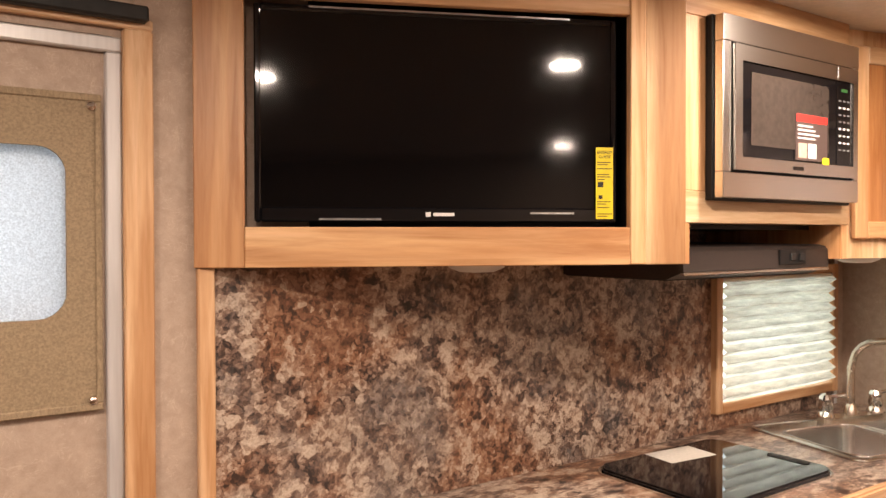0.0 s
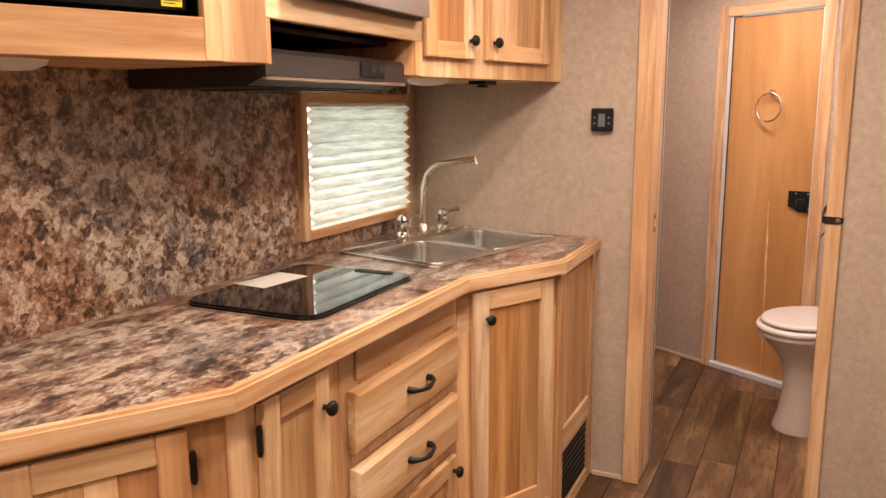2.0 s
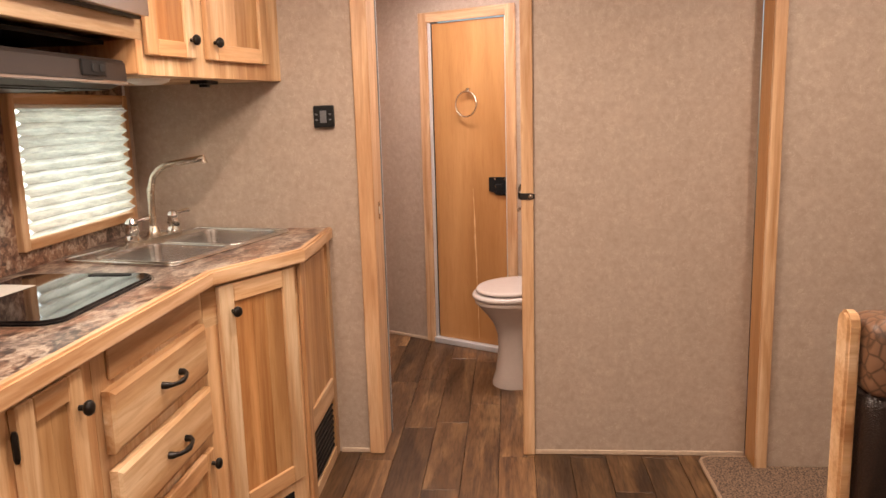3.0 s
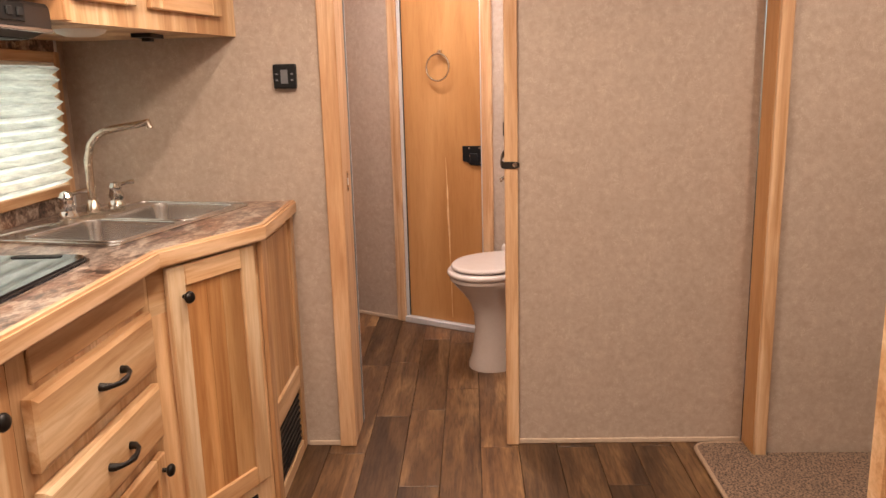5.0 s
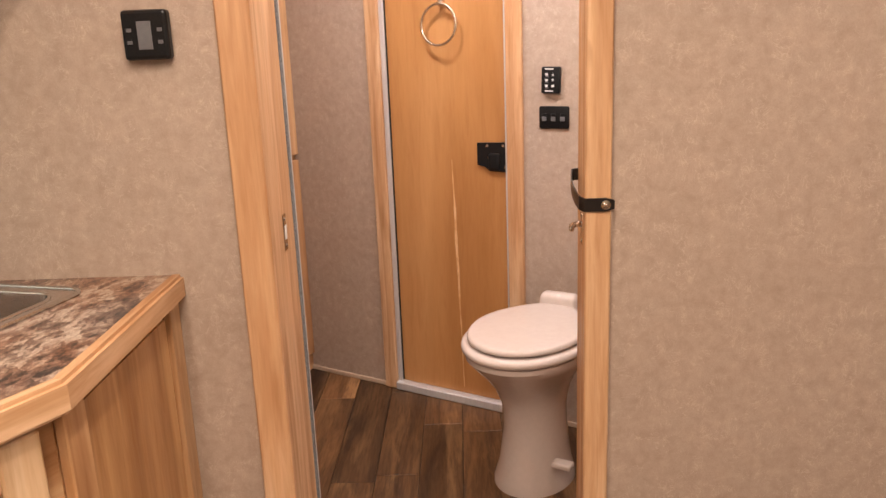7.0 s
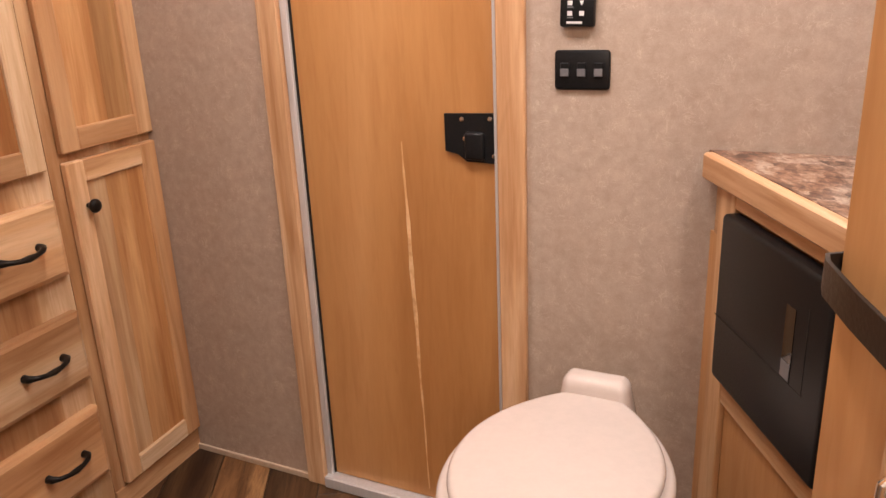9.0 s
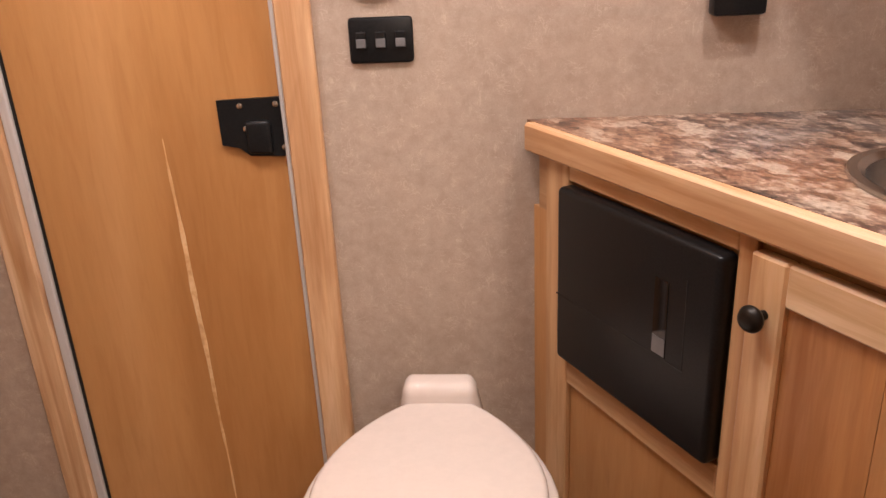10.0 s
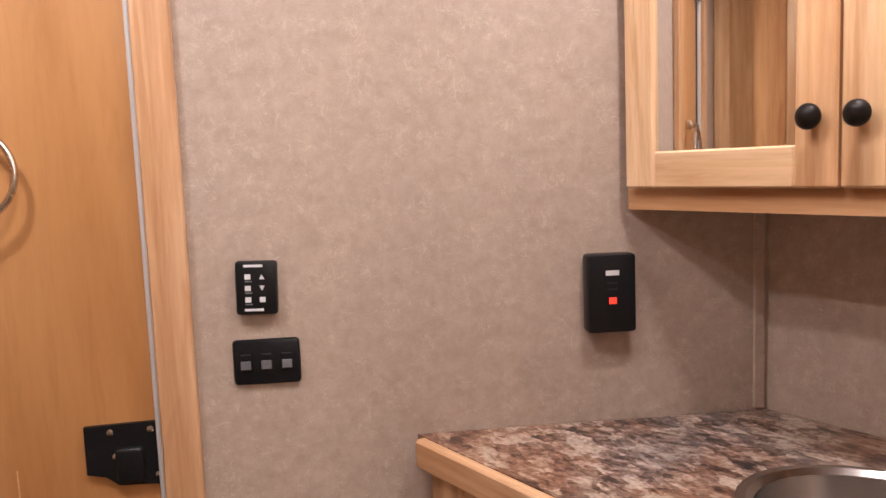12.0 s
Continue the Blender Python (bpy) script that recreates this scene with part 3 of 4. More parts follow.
# ---- cabinet parts ----
def knob(parent, x, y, z, r=0.0165):
    prof = [(0.006, 0), (0.006, 0.009), (0.005, 0.011), (r * 0.8, 0.014), (r, 0.019), (r, 0.023), (r * 0.8, 0.028), (r * 0.45, 0.030), (0.002, 0.0305)]
    return part("knob", lathe(B(), prof, 20, pose(x, y, z, 90, 0, 0)), bronze, parent, "dark bronze round knob", smooth=True)


def pull(parent, x, y, z, half=0.052):
    pts = [(x - half, y, z), (x - half, y - 0.012, z), (x - half * 0.8, y - 0.024, z - 0.001), (x - half * 0.4, y - 0.029, z - 0.004), (x, y - 0.03, z - 0.005), (x + half * 0.4, y - 0.029, z - 0.004), (x + half * 0.8, y - 0.024, z - 0.001), (x + half, y - 0.012, z), (x + half, y, z)]
    return part("handle", tube(B(), pts, [0.0095, 0.0088, 0.0058, 0.0055, 0.0078, 0.0055, 0.0058, 0.0088, 0.0095], 10), bronze, parent, "dark bronze arched pull", smooth=True)


def hinge(parent, x, y, z):
    return part("hinge", tube(B(), [(x, y, z - 0.030), (x, y, z - 0.022), (x, y, z + 0.022), (x, y, z + 0.030)], [0.004, 0.0065, 0.0065, 0.004], 8), bronze, parent, smooth=True)


def cab_door(parent, x0, x1, z0, z1, y=0.0, stile=0.052, knob_at=None, strips=3, inner=None, hinges=None):
    """Framed door proud of the face at y: boards in the panel, stiles, rails, knob."""
    w = x1 - x0 - 2 * stile
    door = part("door", box(B(), x0 + stile - 0.006, x1 - stile + 0.006, y - 0.009, y, z0 + stile - 0.006, z1 - stile + 0.006), panel_wood, parent)
    if inner is None:
        cuts = [0.0] + [(k + random.uniform(-0.16, 0.16)) / strips for k in range(1, strips)] + [1.0]
        for a, b in zip(cuts, cuts[1:]):
            part("panel_board", box(B(), x0 + stile + w * a + 0.0004, x0 + stile + w * b - 0.0004, y - 0.0115, y - 0.009, z0 + stile, z1 - stile), random.choice((panel_wood, wood_v, panel_wood)), door)
    else:
        part("mirror", box(B(), x0 + stile, x1 - stile, y - 0.013, y - 0.0095, z0 + stile, z1 - stile), inner, door, "clear mirror pane")
    for a, b in ((x0, x0 + stile), (x1 - stile, x1)):
        part("stile", box(B(), a, b, y - 0.021, y - 0.001, z0, z1, 0.0035), wood_v, door)
    for a, b in ((z0, z0 + stile), (z1 - stile, z1)):
        part("rail", box(B(), x0 + stile, x1 - stile, y - 0.0205, y - 0.001, a, b, 0.003), wood_h, door)
    if knob_at:
        knob(door, knob_at[0], y - 0.021, knob_at[1])
    for hx, hz in hinges or ():
        hinge(door, hx, y - 0.016, hz)
    return door


def drawer(parent, x0, x1, z0, z1, y=0.0, px=None):
    """Drawer front with a wide bevelled edge."""
    bm = box(B(), x0, x1, y - 0.021, y - 0.001, z0, z1)
    f = min(bm.faces, key=lambda q: q.calc_center_median().y)
    bmesh.ops.inset_region(bm, faces=[f], thickness=0.016)
    for v in f.verts:
        v.co.y -= 0.006
    d = part("drawer", bm, wood_h, parent)
    pull(d, (x0 + x1) / 2 if px is None else px, y - 0.027, (z0 + z1) / 2)
    return d


def front(a, b):
    """Pose of a cabinet front from plan point a to b; local -y faces the room. And its length."""
    return pose(a[0], a[1], 0, 0, 0, math.degrees(math.atan2(b[1] - a[1], b[0] - a[0]))), math.hypot(b[0] - a[0], b[1] - a[1])


def cabinet(name, a, b, depth_pts, z0, z1, label, mat=None, low=None):
    """Carcass over the plan outline a, b, then depth_pts (world plan); local frame along its front."""
    m, length = front(a, b)
    inv = m.inverted()
    pts = [inv @ Vector((x, y, 0)) for x, y in [a, b] + depth_pts]
    c = thing(name, m, label, "cabinet")
    part("body", prism(B(), [(p.x, p.y) for p in pts], z0, low or z1), mat or wood_v, c)
    if low:
        part("face_frame", box(B(), 0, length, 0, 0.02, low, z1), wood_h, c)
    return c, length


# ---- kitchen base run ----
CT = 0.93
G = 0.002
base1, L = cabinet("base_cabinet", (0.385, 1.497), (0.985, 1.137), [(0.985, N - G), (0.385, N - G)], 0.0, CT - 0.047, "light hickory base cabinet with two framed doors on an angle")
cab_door(base1, 0.025, 0.307, 0.12, 0.872, 0, knob_at=(0.280, 0.79))
cab_door(base1, 0.344, 0.632, 0.12, 0.872, 0, knob_at=(0.374, 0.79), hinges=((0.639, 0.80),))
part("toe_board", box(B(), 0.0, L, -0.004, -0.0005, 0.0, 0.09, 0.001), wood_h, base1)
base2, L = cabinet("base_cabinet", (0.987, 1.137), (1.345, 1.137), [(1.345, N - G), (0.987, N - G)], 0.0, CT - 0.047, "light hickory base cabinet with one narrow framed door")
cab_door(base2, 0.078, 0.295, 0.12, 0.872, 0, knob_at=(0.27, 0.796), hinges=((0.071, 0.80), (0.071, 0.2)), strips=2)
base3, L = cabinet("drawer_cabinet", (1.347, 1.137), (1.955, 1.137), [(1.955, N - G), (1.347, N - G)], 0.0, CT - 0.047, "light hickory drawer cabinet with dark arched pulls")
part("false_front", box(B(), 0.06, 0.575, -0.008, -0.0005, 0.80, 0.872, 0.002), wood_h, base3)
drawer(base3, 0.028, 0.568, 0.64, 0.785, 0, 0.318)
drawer(base3, 0.028, 0.568, 0.455, 0.60, 0, 0.318)
cab_door(base3, 0.028, 0.568, 0.12, 0.415, 0, knob_at=(0.54, 0.375), strips=4)
base4, L = cabinet("corner_cabinet", (1.957, 1.137), (2.325, 0.957), [(2.325, N - G), (1.957, N - G)], 0.0, CT - 0.047, "light hickory sink cabinet with a tall framed door", low=0.76)
cab_door(base4, 0.052, L - 0.03, 0.14, 0.875, 0, stile=0.058, knob_at=(0.098, 0.792))
part("vent_grille", box(B(), 0.10, L - 0.08, -0.006, -0.0005, 0.035, 0.10, 0.002), black, base4)
base5, L = cabinet("end_cabinet", (2.327, 0.957), (E - G, 0.965), [(E - G, N - G), (2.327, N - G)], 0.0, CT - 0.047, "light hickory end cabinet with a black floor vent", low=0.76)
part("panel", box(B(), 0.06, L - 0.05, -0.006, -0.0005, 0.335, 0.86, 0.001), panel_wood, base5)
for a in ((0.0, 0.06, 0.0, 0.88), (L - 0.05, L, 0.0, 0.88)):
    part("stile", box(B(), a[0], a[1], -0.016, -0.0005, a[2], a[3], 0.002), wood_v, base5)
for a in ((0.06, L - 0.05, 0.25, 0.335), (0.06, L - 0.05, 0.0, 0.045)):
    part("rail", box(B(), a[0], a[1], -0.015, -0.0005, a[2], a[3], 0.002), wood_h, base5)
vent = part("vent", box(B(), 0.062, L - 0.052, -0.004, -0.0005, 0.047, 0.248), rubber, base5, "black slatted air vent")
for i in range(8):
    part("slat", box(B(), 0.07, L - 0.06, -0.010, -0.004, 0.054 + 0.024 * i, 0.064 + 0.024 * i, 0.001), black, vent)

# worktop with its wooden nosing and the sink's cut-outs
SINK = pose(2.402, 1.357, CT, 0, 0, -14.0)
def sink_loop(cx, cy, w, h, r):
    return [tuple((SINK @ Vector((x + cx, y + cy, 0)))[:2]) for x, y in rounded(w, h, r)]


EDGE = [(0.352, 1.503), (0.978, 1.120), (1.965, 1.118), (2.315, 0.94), (E - G, 0.954)]
outline = [(0.352, N - 0.008)] + EDGE + [(E - G, N - 0.008)]
bm = holed(B(), outline, [sink_loop(-0.163, -0.030, 0.305, 0.325, 0.05), sink_loop(0.163, -0.030, 0.305, 0.325, 0.05)], CT - 0.040, CT)
worktop = solid("worktop", bm, granite_top, "stone-pattern laminate worktop with angled wood-edged front", "worktop")
nosing = thing("worktop_edge", pose(0, 0, 0), "light ribbed wooden edging along the worktop front", "worktop edge")
run = [(0.352, N - 0.008)] + EDGE
off = []
for i, p in enumerate(run):
    p = Vector(p)
    dirs = []
    if i:
        dirs.append((p - Vector(run[i - 1])).normalized())
    if i < len(run) - 1:
        dirs.append((Vector(run[i + 1]) - p).normalized())
    ns = [Vector((d.y, -d.x)) for d in dirs]
    mid = sum(ns, Vector((0, 0))).normalized()
    off.append(p + mid * (0.02 / max(0.3, mid.dot(ns[0]))))
for i in range(len(run) - 1):
    a, b = run[i], run[i + 1]
    m, ln = front(a, b)
    inv = m.inverted()
    loc = [inv @ Vector((q[0], q[1], 0)) for q in (a, b, off[i + 1], off[i])]
    bm = prism(B(), [(q.x, q.y) for q in loc], CT - 0.046, CT + 0.001)
    bmesh.ops.bevel(bm, geom=[e for e in bm.edges if abs(e.verts[0].co.z - e.verts[1].co.z) < 1e-5 and all(v.co.y < -0.015 for v in e.verts)], offset=0.006, segments=2, affect="EDGES")
    part("edge_board", bm, oak_h, nosing, m=m)

# sink
sink = thing("kitchen_sink", SINK, "double-bowl stainless steel sink set into the worktop", "sink")
holes = [[(x + cx, y - 0.030) for x, y in rounded(0.295, 0.315, 0.045)] for cx in (-0.163, 0.163)]
bm = holed(B(), rounded(0.695, 0.425, 0.03), holes, 0.001, 0.006)
part("rim", bm, steel, sink)
bead = [(x, y, 0.005) for x, y in rounded(0.691, 0.421, 0.03)]
part("rim_bead", tube(B(), bead + bead[:2], 0.0045, 8), steel, sink, smooth=True)
for cx in (-0.163, 0.163):
    lip = [(x + cx, y - 0.030, 0.006) for x, y in rounded(0.299, 0.319, 0.046)]
    part("bowl_lip", tube(B(), lip + lip[:2], 0.003, 8), steel, sink, smooth=True)


def basin(parent, cx, cy, w, h, depth, r):
    bm = B()
    rings = []
    for k, z in ((1.0, 0.005), (0.985, -0.01), (0.95, -depth * 0.8), (0.90, -depth * 0.95), (0.80, -depth)):
        rings.append([bm.verts.new((cx + x * k, cy + y * k, z)) for x, y in rounded(w, h, r)])
    for a, b in zip(rings, rings[1:]):
        for i in range(len(a)):
            bm.faces.new((a[i], a[(i + 1) % len(a)], b[(i + 1) % len(a)], b[i]))
    bm.faces.new(rings[-1])
    bmesh.ops.recalc_face_normals(bm, faces=bm.faces)
    for f in bm.faces:
        f.normal_flip()
    bmesh.ops.solidify(bm, geom=bm.faces[:], thickness=0.0015)
    b = part("bowl", bm, steel, parent, smooth=True)
    part("drain", lathe(B(), [(0.04, 0), (0.04, 0.002), (0.03, 0.003), (0.012, 0.001), (0.002, 0.001)], 20, pose(cx, cy, -depth + 0.002)), chrome, b, smooth=True)


for cx in (-0.163, 0.163):
    basin(sink, cx, -0.030, 0.295, 0.315, 0.14, 0.045)

# faucet
faucet = thing("kitchen_faucet", SINK @ pose(0.055, 0.178, 0.006, 0, 0, 0), "tall nickel faucet with two lever handles behind the sink", "faucet")
part("base_plate", prism(B(), rounded(0.27, 0.055, 0.026), 0, 0.014), nickel, faucet)
spout = [(0, 0, 0.012), (0, 0, 0.10), (0, 0, 0.175)]
tip = (SINK @ pose(0.055, 0.178, 0.006)).inverted() @ Vector((2.492, 1.31, 1.225))
for k in range(1, 8):
    f = (k / 7) ** 1.35
    spout.append((tip.x * f, tip.y * f, 0.175 + (tip.z - 0.175) * min(1.0, 0.72 * (1 - (1 - min(1.0, f / 0.38)) ** 2) ** 0.5 + 0.28 * f)))
part("spout", tube(B(), spout + [(tip.x * 1.01, tip.y * 1.01, tip.z - 0.018)], [0.013] * 3 + [0.0115] * 5 + [0.011, 0.012, 0.012], 14), nickel, faucet, smooth=True)
part("collar", lathe(B(), [(0.024, 0.013), (0.024, 0.02), (0.018, 0.04), (0.014, 0.05), (0.012, 0.052)], 20), nickel, faucet, smooth=True)
for sx in (-1.12, 1.12):
    h = part("valve", lathe(B(), [(0.028, 0.013), (0.028, 0.022), (0.020, 0.034), (0.025, 0.048), (0.019, 0.066), (0.022, 0.076), (0.015, 0.09), (0.002, 0.095)], 20, pose(sx * 0.1, 0, 0)), chrome, faucet, smooth=True)
    part("lever", tube(B(), [(sx * 0.1, 0, 0.078), (sx * 0.1 + 0.035, -0.012, 0.086), (sx * 0.1 + 0.062, -0.022, 0.088)], [0.008, 0.006, 0.009], 10), chrome, h, smooth=True)

# cooktop
cook = thing("cooktop", pose(1.622, 1.412, CT, 0, 0, 0.5), "black glass-covered cooktop with a paper note", "cooktop")
bm = prism(B(), rounded(0.505, 0.385, 0.05), 0.001, 0.016)
bmesh.ops.bevel(bm, geom=[e for e in bm.edges if all(v.co.z > 0.015 for v in e.verts)], offset=0.004, segments=2, affect="EDGES")
part("glass_lid", bm, black_gloss, cook)
part("finger_notch", prism(B(), [(x + 0.225, y - 0.07) for x, y in rounded(0.03, 0.12, 0.014)], 0.0162, 0.018), rubber, cook)
part("note", box(B(), -0.085, 0.085, -0.03, 0.075, 0.0163, 0.0168), paper_note, cook, "pale instruction sheet", pose(0.02, 0.105, 0, 0, 0, -6))
part("steel_rim", holed(B(), rounded(0.520, 0.400, 0.055), [rounded(0.507, 0.387, 0.05)], 0.0005, 0.006), steel, cook)

# ---- kitchen uppers ----
UB = 1.49
TV0, TV1 = (0.343, 1.683), (1.302, 1.254)
m, L = front(TV0, TV1)
tvcab = thing("tv_cabinet", m, "light hickory cabinet framing a television niche, on an angle", "cabinet")
inv = m.inverted()
C = [inv @ Vector((x, y, 0)) for x, y in (TV0, TV1, (1.300, N - G), (0.40, N - G))]
part("underside", prism(B(), [(C[0].x + 0.01, 0.022), (L - 0.002, 0.022), (C[2].x, C[2].y), (C[3].x, C[3].y)], UB, UB + 0.02), wood_h, tvcab)
part("stile", box(B(), 0.0, 0.098, 0, 0.022, UB, CEIL, 0.002), wood_v, tvcab)
part("stile", box(B(), 0.954, L, 0, 0.022, UB, CEIL, 0.002), wood_v, tvcab)
part("inner_stile", box(B(), 0.918, 0.954, -0.003, 0.022, UB + 0.001, CEIL, 0.002), wood_v, tvcab)
part("rail", box(B(), 0.098, 0.918, -0.002, 0.020, UB, 1.572, 0.002), wood_h, tvcab)
part("rail", box(B(), 0.098, 0.918, 0, 0.0215, 2.035, CEIL, 0.002), wood_h, tvcab)
part("niche_back", box(B(), 0.17, 0.935, 0.12, 0.126, UB + 0.02, CEIL), black, tvcab)
part("niche_side", box(B(), 0.932, 0.938, 0.022, 0.12, UB + 0.02, CEIL), black, tvcab)
part("niche_floor", prism(B(), [(0.06, 0.0225), (0.931, 0.0225), (0.931, 0.119), (0.24, 0.119)], 1.556, 1.567), black, tvcab)

tv = thing("television", m @ pose(0.508, 0.034, 1.583), "black flat television with glossy screen and yellow label", "television")
W, H = 0.785, 0.448
part("body", box(B(), -W / 2 + 0.14, W / 2 - 0.02, 0.012, 0.05, 0.02, H - 0.02, 0.008), black, tv)
part("screen", box(B(), -W / 2 + 0.012, W / 2 - 0.012, 0.004, 0.012, 0.03, H - 0.012), screen_mat, tv, "dark glossy screen")
for a in ((-W / 2, -W / 2 + 0.013, 0, H), (W / 2 - 0.013, W / 2, 0, H)):
    part("bezel", box(B(), a[0], a[1], -0.001, 0.016, a[2], a[3], 0.003), black_gloss, tv)
part("bezel", box(B(), -W / 2 + 0.013, W / 2 - 0.013, -0.001, 0.016, 0, 0.031, 0.003), black_gloss, tv)
part("bezel", box(B(), -W / 2 + 0.013, W / 2 - 0.013, -0.001, 0.016, H - 0.013, H, 0.003), black_gloss, tv)
for a in ((-W / 2 + 0.11, W / 2 - 0.11, H - 0.006, H - 0.002), (-W / 2 + 0.13, -W / 2 + 0.26, 0.004, 0.008), (W / 2 - 0.2, W / 2 - 0.1, 0.018, 0.022)):
    part("film_strip", box(B(), a[0], a[1], -0.003, -0.0015, a[2], a[3]), silver_edge, tv)
for a in ((-0.038, -0.027, 0.012, 0.021), (-0.022, 0.024, 0.013, 0.020)):
    part("maker_mark", box(B(), a[0], a[1], -0.0022, -0.0012, a[2], a[3]), pale_print, tv)
lab = part("energy_label", box(B(), 0.343, 0.383, -0.0035, -0.002, 0.008, 0.166), yellow, tv, "tall bright yellow energy label")


def bars(parent, mat, x0, x1, zs, y, h):
    for z, f in zs:
        part("print_bar", box(B(), x0, x0 + (x1 - x0) * f, y - 0.0006, y, z, z + h), mat, parent)


def words(text, size, mat, parent, m):
    cu = bpy.data.curves.new("words", "FONT")
    cu.body, cu.size, cu.extrude, cu.align_x = text, size, 0.0003, "CENTER"
    tmp = bpy.data.objects.new("words", cu)
    scene.collection.objects.link(tmp)
    me = bpy.data.meshes.new_from_object(tmp.evaluated_get(bpy.context.evaluated_depsgraph_get()))
    bpy.data.objects.remove(tmp)
    me.materials.clear()
    me.materials.append(mat)
    ob = new("words", me)
    ob.parent = parent
    ob.matrix_local = m
    return ob


words("ENERGY", 0.0095, ink, lab, pose(0.363, -0.0042, 0.152, 90, 0, 0))
words("GUIDE", 0.0095, ink, lab, pose(0.363, -0.0042, 0.142, 90, 0, 0))
bars(lab, ink, 0.346, 0.380, [(0.132, 0.9), (0.127, 0.7), (0.118, 1.0), (0.105, 0.8), (0.100, 0.9), (0.094, 0.5), (0.045, 0.9), (0.040, 0.6), (0.032, 0.8), (0.018, 1.0), (0.013, 0.7)], -0.0036, 0.0018)
for a in ((0.347, 0.360, 0.078, 0.090), (0.349, 0.358, 0.052, 0.06)):
    part("print_block", box(B(), a[0], a[1], -0.0042, -0.0036, a[2], a[3]), ink, lab)

# microwave cabinet
MX0, MX1, MY = 1.304, 1.998, 1.262
micab = thing("microwave_cabinet", pose(MX0, MY, 0), "light hickory cabinet holding the microwave over the hood", "cabinet")
ML = MX1 - MX0
part("body", box(B(), 0.0, ML, 0.022, N - MY - G, 1.60, CEIL), wood_v, micab)
part("rail", box(B(), 0.0, ML, 0, 0.022, 1.582, 1.655, 0.002), wood_h, micab)
part("rail", box(B(), 0.0, ML, 0, 0.0215, 2.05, CEIL, 0.002), wood_h, micab)
part("stile", box(B(), 0.0, 0.085, 0.0005, 0.022, 1.655, 2.05, 0.002), wood_v, micab)
part("stile", box(B(), ML - 0.045, ML, 0.0005, 0.022, 1.655, 2.05, 0.002), wood_v, micab)
part("side_panel", box(B(), 0.0, 0.02, 0.0, N - MY - G, UB, 1.582, 0.001), wood_v, micab)
part("side_panel", box(B(), ML - 0.04, ML, 0.0, N - MY - G, UB, 1.582, 0.001), wood_v, micab)
part("shelf", box(B(), 0.02, ML - 0.04, 0.09, N - MY - G, 1.57, 1.582), black, micab)

mw = thing("microwave", pose(1.381, 1.228, 1.640), "stainless steel built-in microwave with a warning label", "microwave")
MW, MH = 0.578, 0.412
for a in ((0, MW, 0, 0.058), (0, MW, MH - 0.060, MH)):
    part("trim_rail", box(B(), a[0], a[1], -0.012, 0.012, a[2], a[3], 0.0015), steel, mw, "brushed steel surround")
for a in ((0, 0.030), (MW - 0.022, MW)):
    part("trim_stile", box(B(), a[0], a[1], -0.0115, 0.012, 0.0582, MH - 0.0602, 0.0015), steel, mw, "brushed steel surround")
part("housing", box(B(), -0.006, MW + 0.004, 0.012, 0.033, -0.006, MH + 0.002, 0.003), black, mw)
DX0, DX1, DZ0, DZ1 = 0.034, MW - 0.026, 0.063, MH - 0.065
door = part("door", holed(B(), [(DX0, DZ0), (DX1, DZ0), (DX1, DZ1), (DX0, DZ1)], [[(DX0 + 0.026, DZ0 + 0.030), (DX1 - 0.014, DZ0 + 0.030), (DX1 - 0.014, DZ1 - 0.036), (DX0 + 0.026, DZ1 - 0.036)]], 0, 0.016), steel, mw, "brushed steel door frame", pose(0, -0.004, 0, 90, 0, 0))
part("door_seam", box(B(), 0.462, 0.4636, -0.0206, -0.0198, DZ1 - 0.034, DZ1 - 0.001), silver_edge, mw)
part("door_glass", box(B(), DX0 + 0.027, 0.462, -0.015, -0.006, DZ0 + 0.031, DZ1 - 0.037, 0.001), black_gloss, mw, "dark door glass")
part("door_window", box(B(), 0.098, 0.425, -0.0160, -0.0151, 0.122, 0.290), plain("door_mesh", (0.045, 0.035, 0.03), 0.12, speck=0.1), mw, "brown see-through door mesh")
ctl = part("control_panel", box(B(), 0.4635, DX1 - 0.015, -0.0155, -0.006, DZ0 + 0.031, DZ1 - 0.037, 0.001), black_gloss, mw, "black keypad panel")
for r_ in range(8):
    for c in range(3):
        part("key", box(B(), 0.473 + c * 0.020, 0.4845 + c * 0.020, -0.0163, -0.0156, 0.132 + r_ * 0.018, 0.1365 + r_ * 0.018), pale_print if r_ in (1, 2, 3, 6) else grey, ctl)
part("clock", box(B(), 0.484, 0.514, -0.0163, -0.0156, 0.284, 0.292), plain("clock_green", (0.03, 0.12, 0.03), 0.4), ctl)
part("maker_mark", box(B(), 0.262, 0.305, -0.0210, -0.0198, 0.072, 0.081), bronze, mw)
note = part("warning_label", box(B(), 0.275, 0.415, -0.0185, -0.0162, 0.098, 0.212), label_dark, mw, "dark warning label with red header")
part("header", box(B(), 0.277, 0.413, -0.0193, -0.0186, 0.192, 0.210), red, note)
bars(note, pale_print, 0.283, 0.40, [(0.180, 0.55), (0.170, 0.65), (0.160, 0.8), (0.150, 0.65)], -0.0186, 0.004)
for x in (0.285, 0.328):
    part("picture", box(B(), x, x + 0.036, -0.0193, -0.0186, 0.104, 0.140), label_picture_mat if x < 0.3 else pale_print, note)
part("sticker", prism(B(), [(x + 0.405, y + 0.100) for x, y in rounded(0.03, 0.018, 0.006)], 0.0, 0.001), yellow, mw, m=pose(0, -0.0196, 0, 90, 0, 0))

